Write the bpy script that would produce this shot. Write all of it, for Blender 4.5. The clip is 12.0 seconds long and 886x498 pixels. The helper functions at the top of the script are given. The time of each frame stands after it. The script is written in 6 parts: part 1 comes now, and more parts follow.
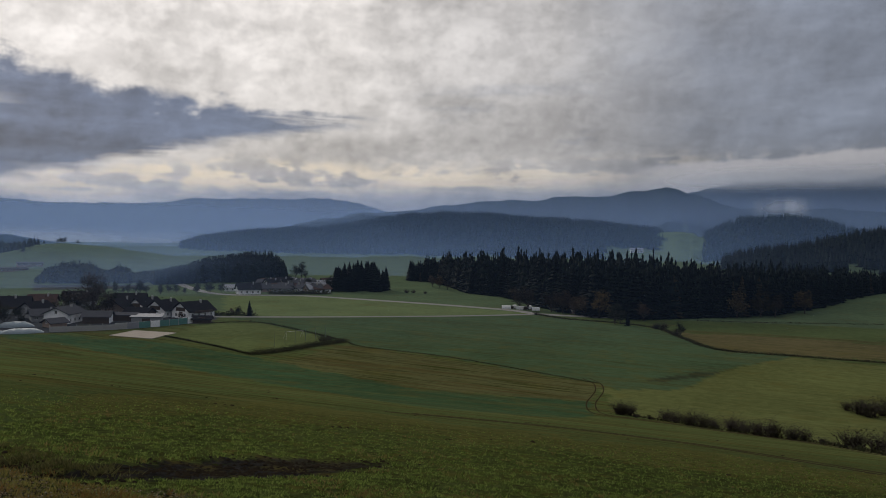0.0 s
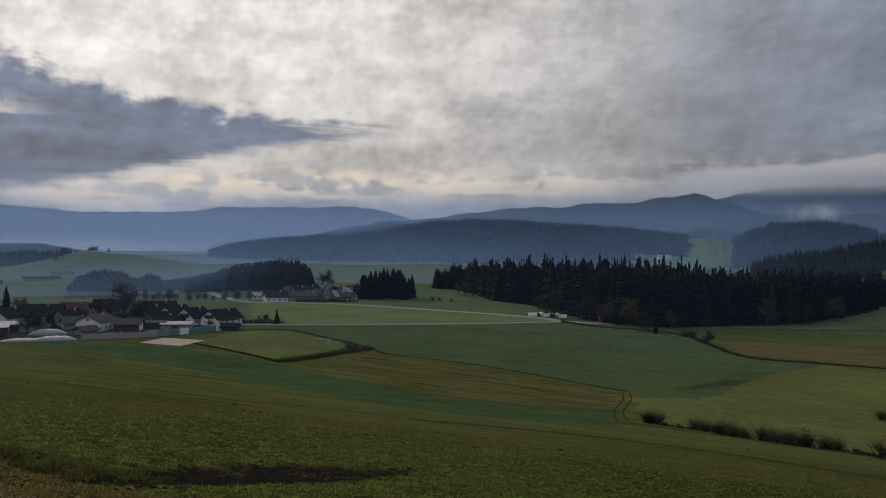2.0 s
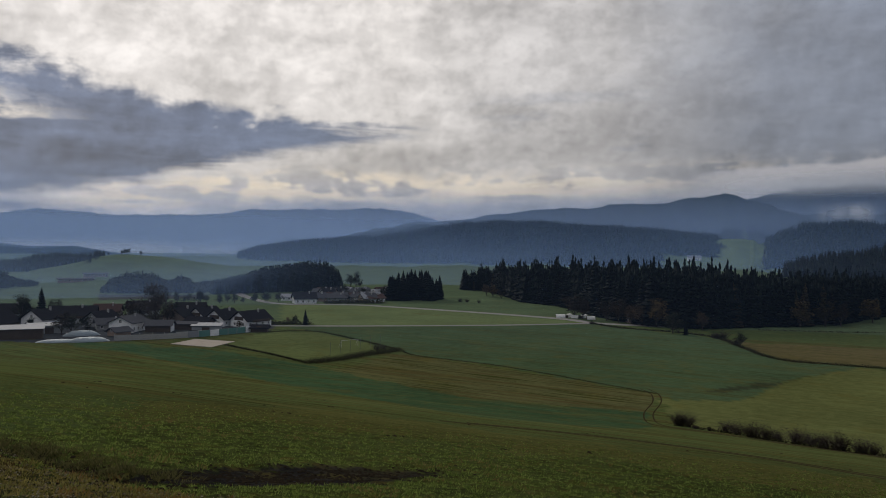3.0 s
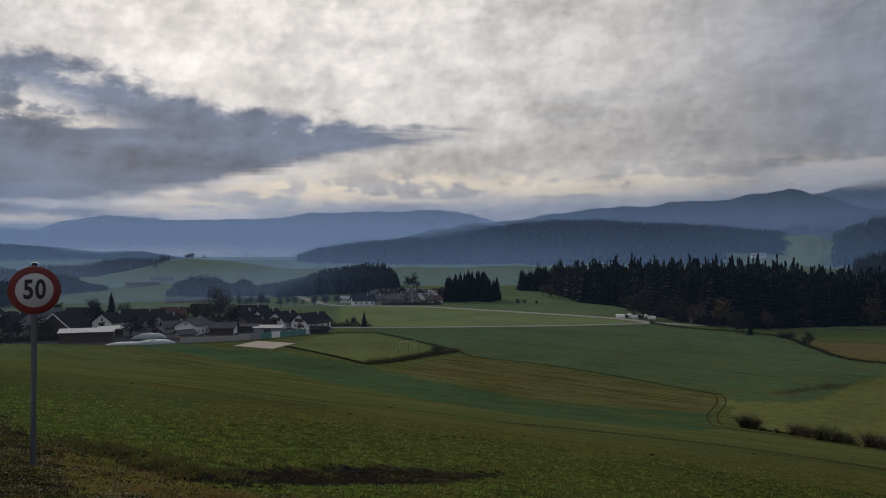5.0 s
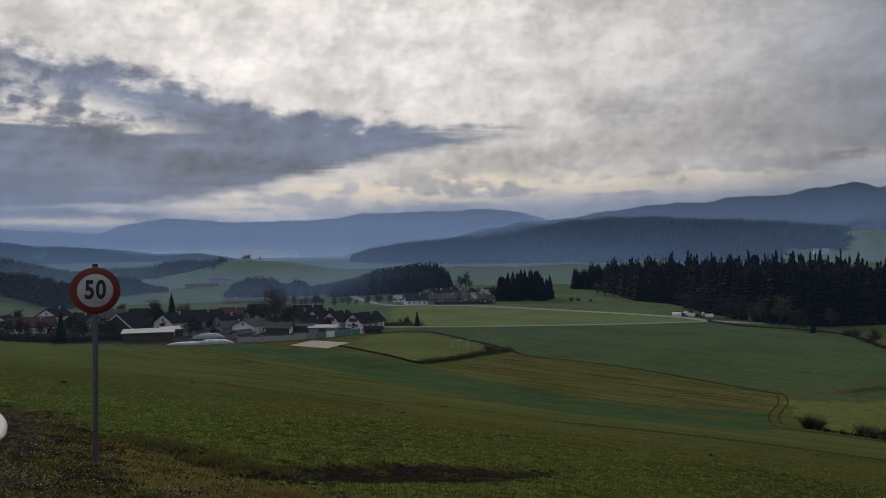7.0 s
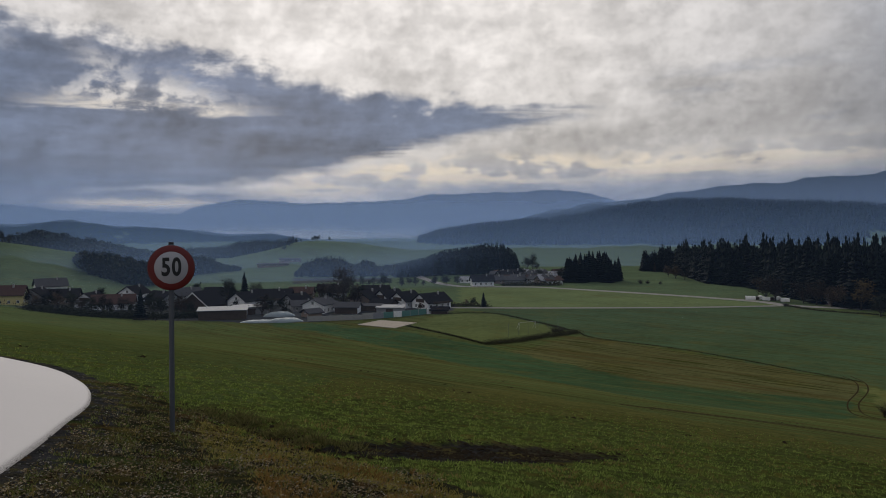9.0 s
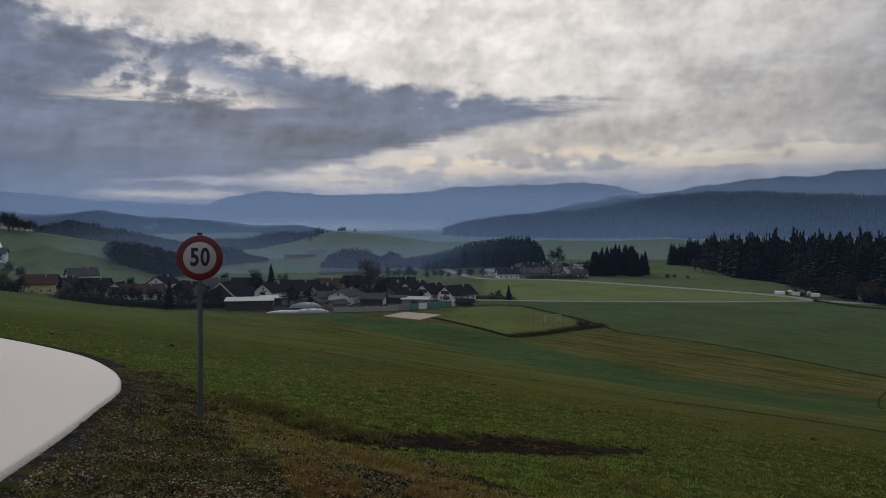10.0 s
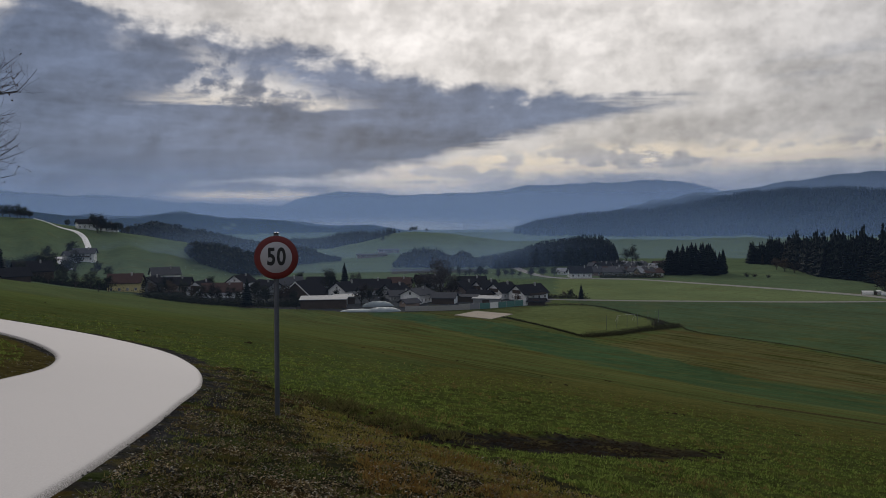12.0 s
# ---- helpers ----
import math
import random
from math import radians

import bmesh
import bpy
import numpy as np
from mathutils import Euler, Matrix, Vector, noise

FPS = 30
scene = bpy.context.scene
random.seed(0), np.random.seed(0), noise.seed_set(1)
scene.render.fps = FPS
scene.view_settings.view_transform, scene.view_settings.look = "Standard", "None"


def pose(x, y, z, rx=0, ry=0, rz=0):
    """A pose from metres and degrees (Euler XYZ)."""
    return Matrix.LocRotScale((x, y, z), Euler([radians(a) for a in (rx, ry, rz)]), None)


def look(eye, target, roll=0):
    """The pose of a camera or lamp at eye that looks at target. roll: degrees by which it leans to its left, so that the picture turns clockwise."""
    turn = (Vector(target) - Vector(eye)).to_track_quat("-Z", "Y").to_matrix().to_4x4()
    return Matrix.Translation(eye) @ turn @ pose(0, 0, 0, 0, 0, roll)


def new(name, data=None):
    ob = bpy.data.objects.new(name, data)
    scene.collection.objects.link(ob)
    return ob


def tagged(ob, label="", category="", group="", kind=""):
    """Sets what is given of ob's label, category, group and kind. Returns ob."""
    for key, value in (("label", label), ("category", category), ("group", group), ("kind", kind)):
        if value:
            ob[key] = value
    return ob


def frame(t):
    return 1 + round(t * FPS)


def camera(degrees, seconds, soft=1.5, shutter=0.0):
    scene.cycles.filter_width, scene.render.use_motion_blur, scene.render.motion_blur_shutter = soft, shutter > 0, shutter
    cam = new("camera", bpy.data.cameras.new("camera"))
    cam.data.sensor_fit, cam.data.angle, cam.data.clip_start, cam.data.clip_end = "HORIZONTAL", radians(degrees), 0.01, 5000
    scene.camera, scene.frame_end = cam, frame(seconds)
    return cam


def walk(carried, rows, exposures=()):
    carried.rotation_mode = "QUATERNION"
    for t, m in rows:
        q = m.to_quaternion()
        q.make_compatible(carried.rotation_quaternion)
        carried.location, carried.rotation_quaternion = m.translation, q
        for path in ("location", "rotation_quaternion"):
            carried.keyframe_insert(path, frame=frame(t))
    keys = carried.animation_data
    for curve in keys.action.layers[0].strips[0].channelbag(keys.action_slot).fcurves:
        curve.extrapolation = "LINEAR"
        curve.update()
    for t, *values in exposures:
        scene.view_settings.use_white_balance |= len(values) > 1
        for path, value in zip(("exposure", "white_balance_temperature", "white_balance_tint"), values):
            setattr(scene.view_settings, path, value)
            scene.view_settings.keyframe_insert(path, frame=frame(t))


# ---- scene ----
cam = camera(59.0, 12.0, soft=0.9)
EYE = 1.6
# seconds, x, y, z from the first eye, yaw, pitch, roll
PATH = [
    (0.0, 0.000, 0.000, 0.000, 0.00, -0.66, -1.15),
    (0.5, 0.000, -0.006, 0.001, 1.01, -0.43, -1.06),
    (1.0, -0.002, -0.008, 0.000, 1.35, -0.24, -1.06),
    (1.5, -0.002, -0.010, -0.001, 1.43, -0.16, -0.98),
    (2.0, -0.006, -0.009, 0.000, 1.89, -0.15, -0.94),
    (2.5, -0.009, -0.004, 0.000, 2.77, -0.14, -0.94),
    (3.0, -0.013, -0.001, 0.000, 3.90, -0.07, -0.78),
    (5.0, -0.022, -0.002, 0.002, 8.04, -0.03, -0.04),
    (5.5, -0.021, 0.025, -0.005, 10.15, -0.07, 0.29),
    (6.0, -0.014, 0.048, -0.013, 11.23, -0.07, 0.50),
    (6.5, -0.013, 0.062, -0.021, 11.35, -0.08, 0.60),
    (7.0, -0.008, 0.064, -0.024, 11.85, -0.07, 0.57),
    (9.0, 0.001, 0.080, -0.049, 16.73, -1.41, 0.40),
    (9.5, 0.000, 0.080, -0.052, 18.18, -1.91, 0.28),
    (10.0, -0.006, 0.078, -0.054, 18.60, -1.97, 0.09),
    (10.5, -0.005, 0.072, -0.055, 19.39, -1.97, 0.11),
    (11.0, -0.004, 0.067, -0.052, 20.72, -2.01, 0.17),
    (11.5, -0.003, 0.065, -0.052, 21.93, -2.00, 0.30),
    (12.0, -0.003, 0.063, -0.052, 23.79, -2.01, 0.44),
]
walk(cam, [(t, pose(x, y, EYE + z, 90 + pitch, roll, yaw)) for t, x, y, z, yaw, pitch, roll in PATH])
# ---------------------------------------------------------------- the lie of the land
# bearings in degrees clockwise from +y, ranges in metres, both from the bend in the road


def plan(bearing, rng):
    """x, y of a place given by bearing and range."""
    a = math.radians(bearing)
    return rng * math.sin(a), rng * math.cos(a)


# each range of hills: distance, front width, back width, bearings of the crest, angles of the crest
HILLS = []
HILLS.append((4450, 560, 450, (-75, -53, -48, -43, -37, -35.3, -34.3, -31.3, -28, -25, -21, -17.6, -15, -12.9, -8.4, -6, -3.2, 0, 8),
              (2.6, 2.1, 2.0, 1.5, 1.3, 1.2, 1.7, 2.2, 2.05, 2.0, 2.15, 2.6, 2.55, 2.75, 2.85, 2.5, 1.75, 1.0, 0.2)))
HILLS.append((2050, 650, 500, (-24, -19.8, -17, -14.4, -11.6, -9, -6, -3, -0.2, 3.9, 8, 12.8, 15.2, 17.8, 20),
              (-1.6, -1.15, -0.35, 0.1, 0.3, 0.45, 0.95, 1.45, 1.75, 1.65, 1.45, 1.1, 0.85, 0.75, -1.2)))
HILLS.append((2680, 300, 300, (-14, -12.5, -11.4, -9.2, -6, -4.8, -3.5, -1, 2),
              (-0.6, 0.2, 0.75, 1.1, 1.65, 1.75, 1.65, 1.2, 0.4)))
HILLS.append((3250, 520, 400, (-14, -11.6, -6.8, -3.5, 0.2, 2, 4.7, 7, 9.2, 11, 13.4, 15.7, 18.1, 20.7, 25, 32),
              (0.0, 0.6, 1.75, 1.85, 2.45, 2.6, 3.05, 3.0, 3.25, 3.2, 3.7, 4.05, 3.45, 2.6, 2.4, 2.3)))
HILLS.append((4300, 480, 450, (12, 16, 18.1, 20.7, 22, 24, 27, 29.4, 35, 45, 60),
              (2.0, 3.3, 3.8, 4.5, 4.3, 4.45, 4.4, 4.8, 5.2, 5.6, 5.0)))
HILLS.append((1850, 450, 400, (15.5, 17, 18.2, 19.5, 20.7, 22.5, 24.6, 26, 27.6, 30, 40, 60),
              (-1.2, -0.2, 0.45, 1.15, 1.6, 1.7, 1.75, 1.5, 1.0, 0.6, 1.0, 0.5)))
HILLS.append((1080, 330, 300, (14, 16, 18.2, 21.5, 25.3, 28.6, 33, 45, 60),
              (-2.4, -2.1, -1.9, -1.05, -0.4, 0.45, 1.3, 1.9, 1.5)))
HILLS.append((1000, 330, 260, (-80, -60, -53, -48, -45.2, -44, -41.2, -38.5, -36, -34),
              (0.8, 0.4, 0.05, -0.3, -0.65, -0.55, -1.1, -1.6, -2.0, -2.4)))
HILLS.append((680, 260, 190, (-80, -60, -53, -51.3, -50, -48.4, -45, -42, -39, -36),
              (1.1, 0.7, 0.5, 0.36, 0.03, -0.22, -0.75, -1.35, -2.4, -3.2)))
HILLS.append((2400, 380, 350, (-78, -55, -50, -46, -42, -38, -35, -32, -29, -26, -22),
              (1.2, 0.95, 0.7, 0.5, 0.75, 0.35, 0.15, -0.25, -0.2, -0.7, -1.2)))
HILLS.append((1150, 130, 140, (-36, -33, -31, -29.5, -28, -26),
              (-2.4, -1.75, -1.2, -1.1, -1.6, -2.4)))
HILLS.append((960, 230, 300, (-33, -30, -28.5, -27.6, -25.9, -22.9, -19.2, -16, -13),
              (-2.3, -1.6, -1.2, -0.85, -0.72, -0.95, -1.5, -1.9, -2.2)))
HOLLOW = -33.0


def heights(x, y):
    """Height of the bare ground, for arrays of x and y."""
    x, y = np.asarray(x, float), np.asarray(y, float)
    r = np.hypot(x, y) + 1e-6
    b = np.degrees(np.arctan2(x, y))
    slope = -(0.08 * x + 0.2 * y)
    slope = np.where(slope > 8, 8 + 60 * (1 - np.exp(-(slope - 8) / 60)), slope)
    floor = HOLLOW + 0.5 * np.sin(x / 61 + 1) * np.sin(y / 83) + 0.002 * np.clip(r - 900, 0, 3000)
    k = 3.2
    z = np.maximum(slope, floor) + k * np.log1p(np.exp(-np.abs(slope - floor) / k))
    # the shoulder over the houses falls away a little faster
    z = z - 3.0 * np.exp(-((b + 50) / 16) ** 2 - ((r - 230) / 80) ** 2)
    # the mound under the wooded hump
    hx, hy = plan(-13.4, 612)
    z = z + 8 * np.exp(-((x - hx) ** 2 + (y - hy) ** 2) / 2 / 34 ** 2)
    # pasture rising beside the wood
    px, py = plan(31, 520)
    z = z + 9 * np.exp(-((x - px) ** 2 + (y - py) ** 2) / 2 / 75 ** 2)
    for dist, front, back, bearings, angles in HILLS:
        top = 1.6 + dist * np.tan(np.radians(np.interp(b, bearings, angles)))
        edge = np.clip((b - bearings[0] + 6) / 6, 0, 1) * np.clip((bearings[-1] + 6 - b) / 6, 0, 1)
        ripple = 0.06 * front * (np.sin(b * 0.9 + dist) + 0.6 * np.sin(b * 2.3 + dist / 7))
        s = r - dist - ripple
        s = np.where(s < 0, s / front, s / back)
        rise = np.maximum(top - HOLLOW, 0) * edge * np.exp(-2.2 * s * s)
        q = 5.0
        other = HOLLOW + rise
        z = np.maximum(z, other) + q * np.log1p(np.exp(-np.abs(z - other) / q)) * np.clip(rise / 25, 0, 1)
    # ruts, clods and the bank by the road sign
    dx, dy = x + 3.4, y - 14.2
    along, across = 0.5 * dx + 0.86 * dy, 0.86 * dx - 0.5 * dy
    z = z - 0.10 * np.exp(-(along / 4.0) ** 2 - ((across - 0.15 * np.sin(2 * along)) / 1.2) ** 2)
    dx, dy = x + 7.3, y - 12.3
    along, across = 0.83 * dx - 0.56 * dy, 0.56 * dx + 0.83 * dy
    z = z - 0.15 * np.exp(-(along / 2.9) ** 2 - ((across - 0.1 * np.sin(3 * along)) / 0.36) ** 2)
    return z


def ground(x, y):
    return float(heights(x, y))

# ---------------------------------------------------------------- sky, sun
SUN_BEARING, SUN_HEIGHT = -30.0, 21.0


class Graph:
    """Short hand for node trees."""

    def __init__(self, tree):
        self.tree, self.nodes, self.links = tree, tree.nodes, tree.links

    def put(self, socket, value):
        if isinstance(value, bpy.types.NodeSocket):
            self.links.new(value, socket)
        elif value is not None:
            socket.default_value = value

    def math(self, op, a, b=None, c=None, clamp=False):
        n = self.nodes.new("ShaderNodeMath")
        n.operation, n.use_clamp = op, clamp
        for s, v in zip(n.inputs, (a, b, c)):
            self.put(s, v)
        return n.outputs[0]

    def add(self, a, b):
        return self.math("ADD", a, b)

    def sub(self, a, b):
        return self.math("SUBTRACT", a, b)

    def mul(self, a, b):
        return self.math("MULTIPLY", a, b)

    def step(self, v, lo, hi, to_lo=0.0, to_hi=1.0):
        n = self.nodes.new("ShaderNodeMapRange")
        n.interpolation_type = "SMOOTHSTEP"
        for s, x in zip(n.inputs, (v, lo, hi, to_lo, to_hi)):
            self.put(s, x)
        return n.outputs[0]

    def bell(self, v, centre, width):
        d = self.math("DIVIDE", self.sub(v, centre), width)
        return self.math("EXPONENT", self.mul(self.mul(d, d), -1.0))

    def mix(self, f, a, b, blend="MIX"):
        n = self.nodes.new("ShaderNodeMix")
        n.data_type, n.blend_type, n.clamp_factor = "RGBA", blend, True
        self.put(n.inputs[0], f)
        for s, v in ((n.inputs[6], a), (n.inputs[7], b)):
            self.put(s, (*v, 1.0) if isinstance(v, tuple) and len(v) == 3 else v)
        return n.outputs[2]

    def noise(self, vector, scale, detail=4.0, rough=0.55, distortion=0.0):
        n = self.nodes.new("ShaderNodeTexNoise")
        self.put(n.inputs["Vector"], vector)
        for key, v in (("Scale", scale), ("Detail", detail), ("Roughness", rough), ("Distortion", distortion)):
            self.put(n.inputs[key], v)
        return n.outputs["Fac"]

    def line(self, v, points):
        """A broken line through (v, value) points, level beyond its ends."""
        total = points[0][1]
        for (v0, a), (v1, c) in zip(points, points[1:]):
            n = self.nodes.new("ShaderNodeMapRange")
            for socket, value in zip(n.inputs, (v, v0, v1, 0.0, c - a)):
                self.put(socket, value)
            total = self.add(total, n.outputs[0])
        return total

    def xyz(self, x, y, z):
        n = self.nodes.new("ShaderNodeCombineXYZ")
        for s, v in zip(n.inputs, (x, y, z)):
            self.put(s, v)
        return n.outputs[0]


def build_sky():
    world = bpy.data.worlds.new("overcast_sky")
    scene.world = world
    world.use_nodes = True
    g = Graph(world.node_tree)
    g.nodes.clear()
    sky = g.nodes.new("ShaderNodeTexSky")
    sky.sky_type, sky.sun_disc = "NISHITA", False
    sky.sun_elevation, sky.sun_rotation = radians(SUN_HEIGHT), radians(SUN_BEARING)
    where = g.nodes.new("ShaderNodeTexCoord").outputs["Generated"]
    part_xyz = g.nodes.new("ShaderNodeSeparateXYZ")
    g.put(part_xyz.inputs[0], where)
    x, y, z = part_xyz.outputs
    el = g.mul(g.math("ARCSINE", z), 57.2958)
    az = g.mul(g.math("ARCTAN2", x, y), 57.2958)

    def field(sx, sy, seed, scale, detail=9.0, rough=0.58, bend=0.25, da=0.0, de=0.0):
        """Cloud noise over bearing and height, stretched sideways as sheets seen from below are."""
        return g.noise(g.xyz(g.mul(g.add(az, da), sx), g.mul(g.add(el, de), sy), seed), scale, detail, rough, bend)

    puffs = field(0.075, 0.105, 3.0, 2.4, 10.0, 0.55, 0.1)
    puffs_lit = field(0.075, 0.105, 3.0, 2.4, 10.0, 0.55, 0.1, -0.55, 0.45)
    curds = field(0.085, 0.11, 5.5, 5.2, 9.0, 0.57, 0.1)
    curds_lit = field(0.085, 0.11, 5.5, 5.2, 9.0, 0.57, 0.1, -0.3, 0.25)
    heaps = field(0.036, 0.075, 12.0, 2.2, 6.0, 0.5, 0.4)
    fine = field(0.075, 0.16, 7.0, 9.0, 8.0, 0.62, 0.3)
    shred = field(0.042, 0.17, 9.0, 2.6, 9.0, 0.6, 0.35)
    streaks = field(0.045, 0.46, 1.0, 2.2, 9.0, 0.58, 0.6)
    relief = g.add(g.mul(g.sub(puffs, puffs_lit), 1.5), g.mul(g.sub(curds, curds_lit), 0.9))
    # the thin overcast: strongest round the hidden sun, falling to both sides
    light = g.mul(g.line(az, ((-180, 0.48), (-110, 0.44), (-75, 0.38), (-52, 0.48), (-40, 0.66), (-30, 0.76), (-20, 0.72), (-8, 0.66), (2, 0.58), (10, 0.45), (18, 0.29), (30, 0.21), (60, 0.26), (110, 0.42), (180, 0.48))),
                  g.line(el, ((0, 0.72), (4, 0.76), (8, 0.86), (12, 1.0), (16, 1.08), (25, 1.12), (45, 1.3), (70, 1.55))))
    soft = g.line(az, ((-5, 1.0), (20, 0.75)))
    rough = g.add(g.mul(g.sub(heaps, 0.5), 0.8), g.add(g.mul(g.sub(puffs, 0.5), 0.75), g.add(g.mul(g.sub(g.step(curds, 0.36, 0.64), 0.5), 0.22), g.mul(relief, 0.3))))
    light = g.mul(light, g.math("MAXIMUM", g.add(1.0, g.mul(rough, soft)), 0.5))
    # the long dark bank of cloud, thinning to a tip
    tear = g.add(g.add(g.mul(g.sub(shred, 0.5), 4.0), g.mul(g.sub(puffs, 0.5), 5.0)), g.mul(g.sub(curds, 0.5), 3.0))
    top = g.line(az, ((-80, 26.0), (-60, 16.0), (-49, 14.5), (-44.6, 13.9), (-40.9, 12.9), (-34.4, 12.1), (-30.4, 11.7), (-26.8, 11.0), (-24.7, 10.4), (-21.8, 9.8), (-14.9, 9.3), (-8, 8.7), (-3, 7.9)))
    foot = g.line(az, ((-80, -1.0), (-53, 1.6), (-43, 2.5), (-31.3, 3.5), (-25.6, 4.1), (-23.1, 4.9), (-19, 6.0), (-15.7, 6.6), (-11, 7.3), (-5.5, 8.0)))
    ragged = g.add(el, tear)
    flat = g.add(el, g.add(g.mul(g.sub(streaks, 0.5), 2.2), g.mul(g.sub(fine, 0.5), 0.7)))
    bank = g.mul(g.step(g.sub(top, ragged), -0.45, 0.95), g.step(g.sub(flat, foot), -0.5, 0.55))
    bank = g.mul(bank, g.step(g.add(az, g.mul(g.sub(streaks, 0.5), 20.0)), -4.0, -12.0))
    # the bright rent inside the bank
    lid = g.line(az, ((-46, 8.7), (-40.4, 11.5), (-36.4, 11.2), (-32.8, 10.3), (-30.2, 8.7)))
    rent = g.mul(g.step(g.sub(flat, 8.15), -0.15, 0.35), g.step(g.sub(lid, ragged), -0.7, 1.5))
    rent = g.mul(rent, g.mul(g.step(az, -47.0, -40.0), g.step(az, -27.5, -32.5)))
    slot = g.bell(flat, 8.45, 0.5)
    rent = g.mul(rent, g.math("MAXIMUM", g.step(g.add(puffs, relief), 0.38, 0.66), g.mul(slot, g.step(shred, 0.38, 0.55))))
    bank = g.mul(bank, g.sub(1.0, g.mul(rent, 0.85)))
    bank = g.mul(bank, g.step(g.add(heaps, g.mul(g.sub(puffs, 0.5), 0.8)), 0.66, 0.46, g.step(el, 8.0, 10.5, 1.0, 0.70), 1.0))
    under = g.mul(g.step(flat, 3.4, 2.6), g.step(az, -24.0, -33.0))
    veil = g.mul(g.step(g.add(az, g.mul(g.sub(puffs, 0.5), 24.0)), 8.0, 32.0), g.step(g.add(el, g.mul(g.sub(curds, 0.5), 4.0)), 5.0, 8.0, 0.3, 1.0))
    patches = g.mul(g.step(shred, 0.50, 0.68), g.mul(g.step(az, -6.0, 4.0), g.step(el, 13.5, 9.0)))
    shade = g.math("MAXIMUM", g.mul(bank, 0.95), g.math("MAXIMUM", g.mul(veil, 0.72), g.math("MAXIMUM", g.mul(under, 0.88), g.mul(patches, 0.42))))
    # grey sheet low over the skyline, with pale breaks in it
    low = g.mul(g.step(flat, 4.2, 2.8), g.step(az, -26.0, -12.0))
    shade = g.math("MAXIMUM", shade, g.mul(low, 0.5))
    ripple = g.add(el, g.add(g.mul(g.sub(fine, 0.5), 2.2), g.mul(g.sub(streaks, 0.5), 1.4)))
    band = g.line(az, ((-31, 2.5), (-26, 3.2), (-20, 3.9), (-12, 4.4), (2, 4.5), (15, 5.4)))
    gap = g.mul(g.bell(ripple, band, 0.85), g.line(az, ((-33, 0.0), (-28, 0.7), (-22, 1.0), (-12, 0.85), (0, 0.6), (10, 0.3), (17, 0.15))))
    gap = g.mul(gap, g.step(g.add(streaks, g.mul(g.sub(curds, 0.5), 0.9)), 0.42, 0.53))
    slit = g.mul(g.bell(g.add(el, g.mul(g.sub(fine, 0.5), 0.7)), 1.95, 0.28), g.mul(g.step(az, -44.5, -40.0), g.step(az, -31.5, -35.0)))
    gap = g.math("MAXIMUM", gap, g.mul(slit, 0.85))
    tone = g.mix(g.line(az, ((-45, 0.9), (-8, 1.0), (8, 0.85), (20, 0.25), (35, 0.0))), (0.88, 0.95, 1.12), (1.045, 0.99, 0.95))
    thin = g.mix(1.0, tone, g.xyz(light, light, light), "MULTIPLY")
    dark = g.add(g.step(el, 1.5, 12.0, 0.135, 0.175), g.add(g.mul(g.sub(shred, 0.5), 0.20), g.add(g.mul(g.sub(puffs, 0.5), 0.16), g.mul(relief, 0.12))))
    dark = g.add(dark, g.mul(g.step(az, -28.0, 6.0), 0.10))
    dark = g.math("MAXIMUM", g.add(dark, g.mul(g.sub(streaks, 0.5), 0.09)), 0.09)
    heavy = g.mix(1.0, g.mix(g.step(az, -22.0, 2.0), (0.70, 0.92, 1.44), (0.86, 0.97, 1.22)), g.xyz(dark, dark, dark), "MULTIPLY")
    cloud = g.mix(shade, thin, heavy)
    cloud = g.mix(g.mul(gap, 0.95), cloud, (0.93, 0.78, 0.57))
    cloud = g.mix(g.mul(g.mul(rent, slot), 0.5), cloud, (0.74, 0.66, 0.56))
    # low cloud lying on the high ridge, with a rounded upper rim
    rim = g.add(g.line(az, ((10, 5.2), (15, 5.6), (18.5, 5.9), (23.8, 6.15), (27, 6.45), (31, 6.8), (50, 7.6))), g.mul(g.sub(curds, 0.5), 0.9))
    shelf = g.mul(g.mul(g.step(g.sub(rim, el), -0.08, 0.3), g.step(g.sub(rim, el), 2.6, 0.3, 0.55, 1.0)), g.step(az, 11.0, 18.0))
    cloud = g.mix(g.mul(shelf, 0.88), cloud, (0.40, 0.39, 0.41))
    air = g.mix(1.0, sky.outputs[0], (0.05, 0.05, 0.05), "MULTIPLY")
    whole = g.mix(0.96, air, cloud)
    ground_side = g.step(z, -0.02, 0.0)
    whole = g.mix(ground_side, (0.10, 0.12, 0.14), whole)
    back = g.nodes.new("ShaderNodeBackground")
    g.put(back.inputs[0], whole)
    back.inputs[1].default_value = 1.0
    out = g.nodes.new("ShaderNodeOutputWorld")
    g.links.new(back.outputs[0], out.inputs[0])


build_sky()
sun_lamp = bpy.data.lights.new("sun", "SUN")
sun_lamp.energy, sun_lamp.angle, sun_lamp.color = 1.55, radians(18), (1.0, 0.94, 0.85)
sx, sy = math.sin(radians(SUN_BEARING)), math.cos(radians(SUN_BEARING))
new("sun", sun_lamp).matrix_world = look((sx * 50, sy * 50, 50 * math.tan(radians(SUN_HEIGHT)) + 60), (0, 0, 60))
scene.view_settings.exposure = 0.0

# ---------------------------------------------------------------- materials


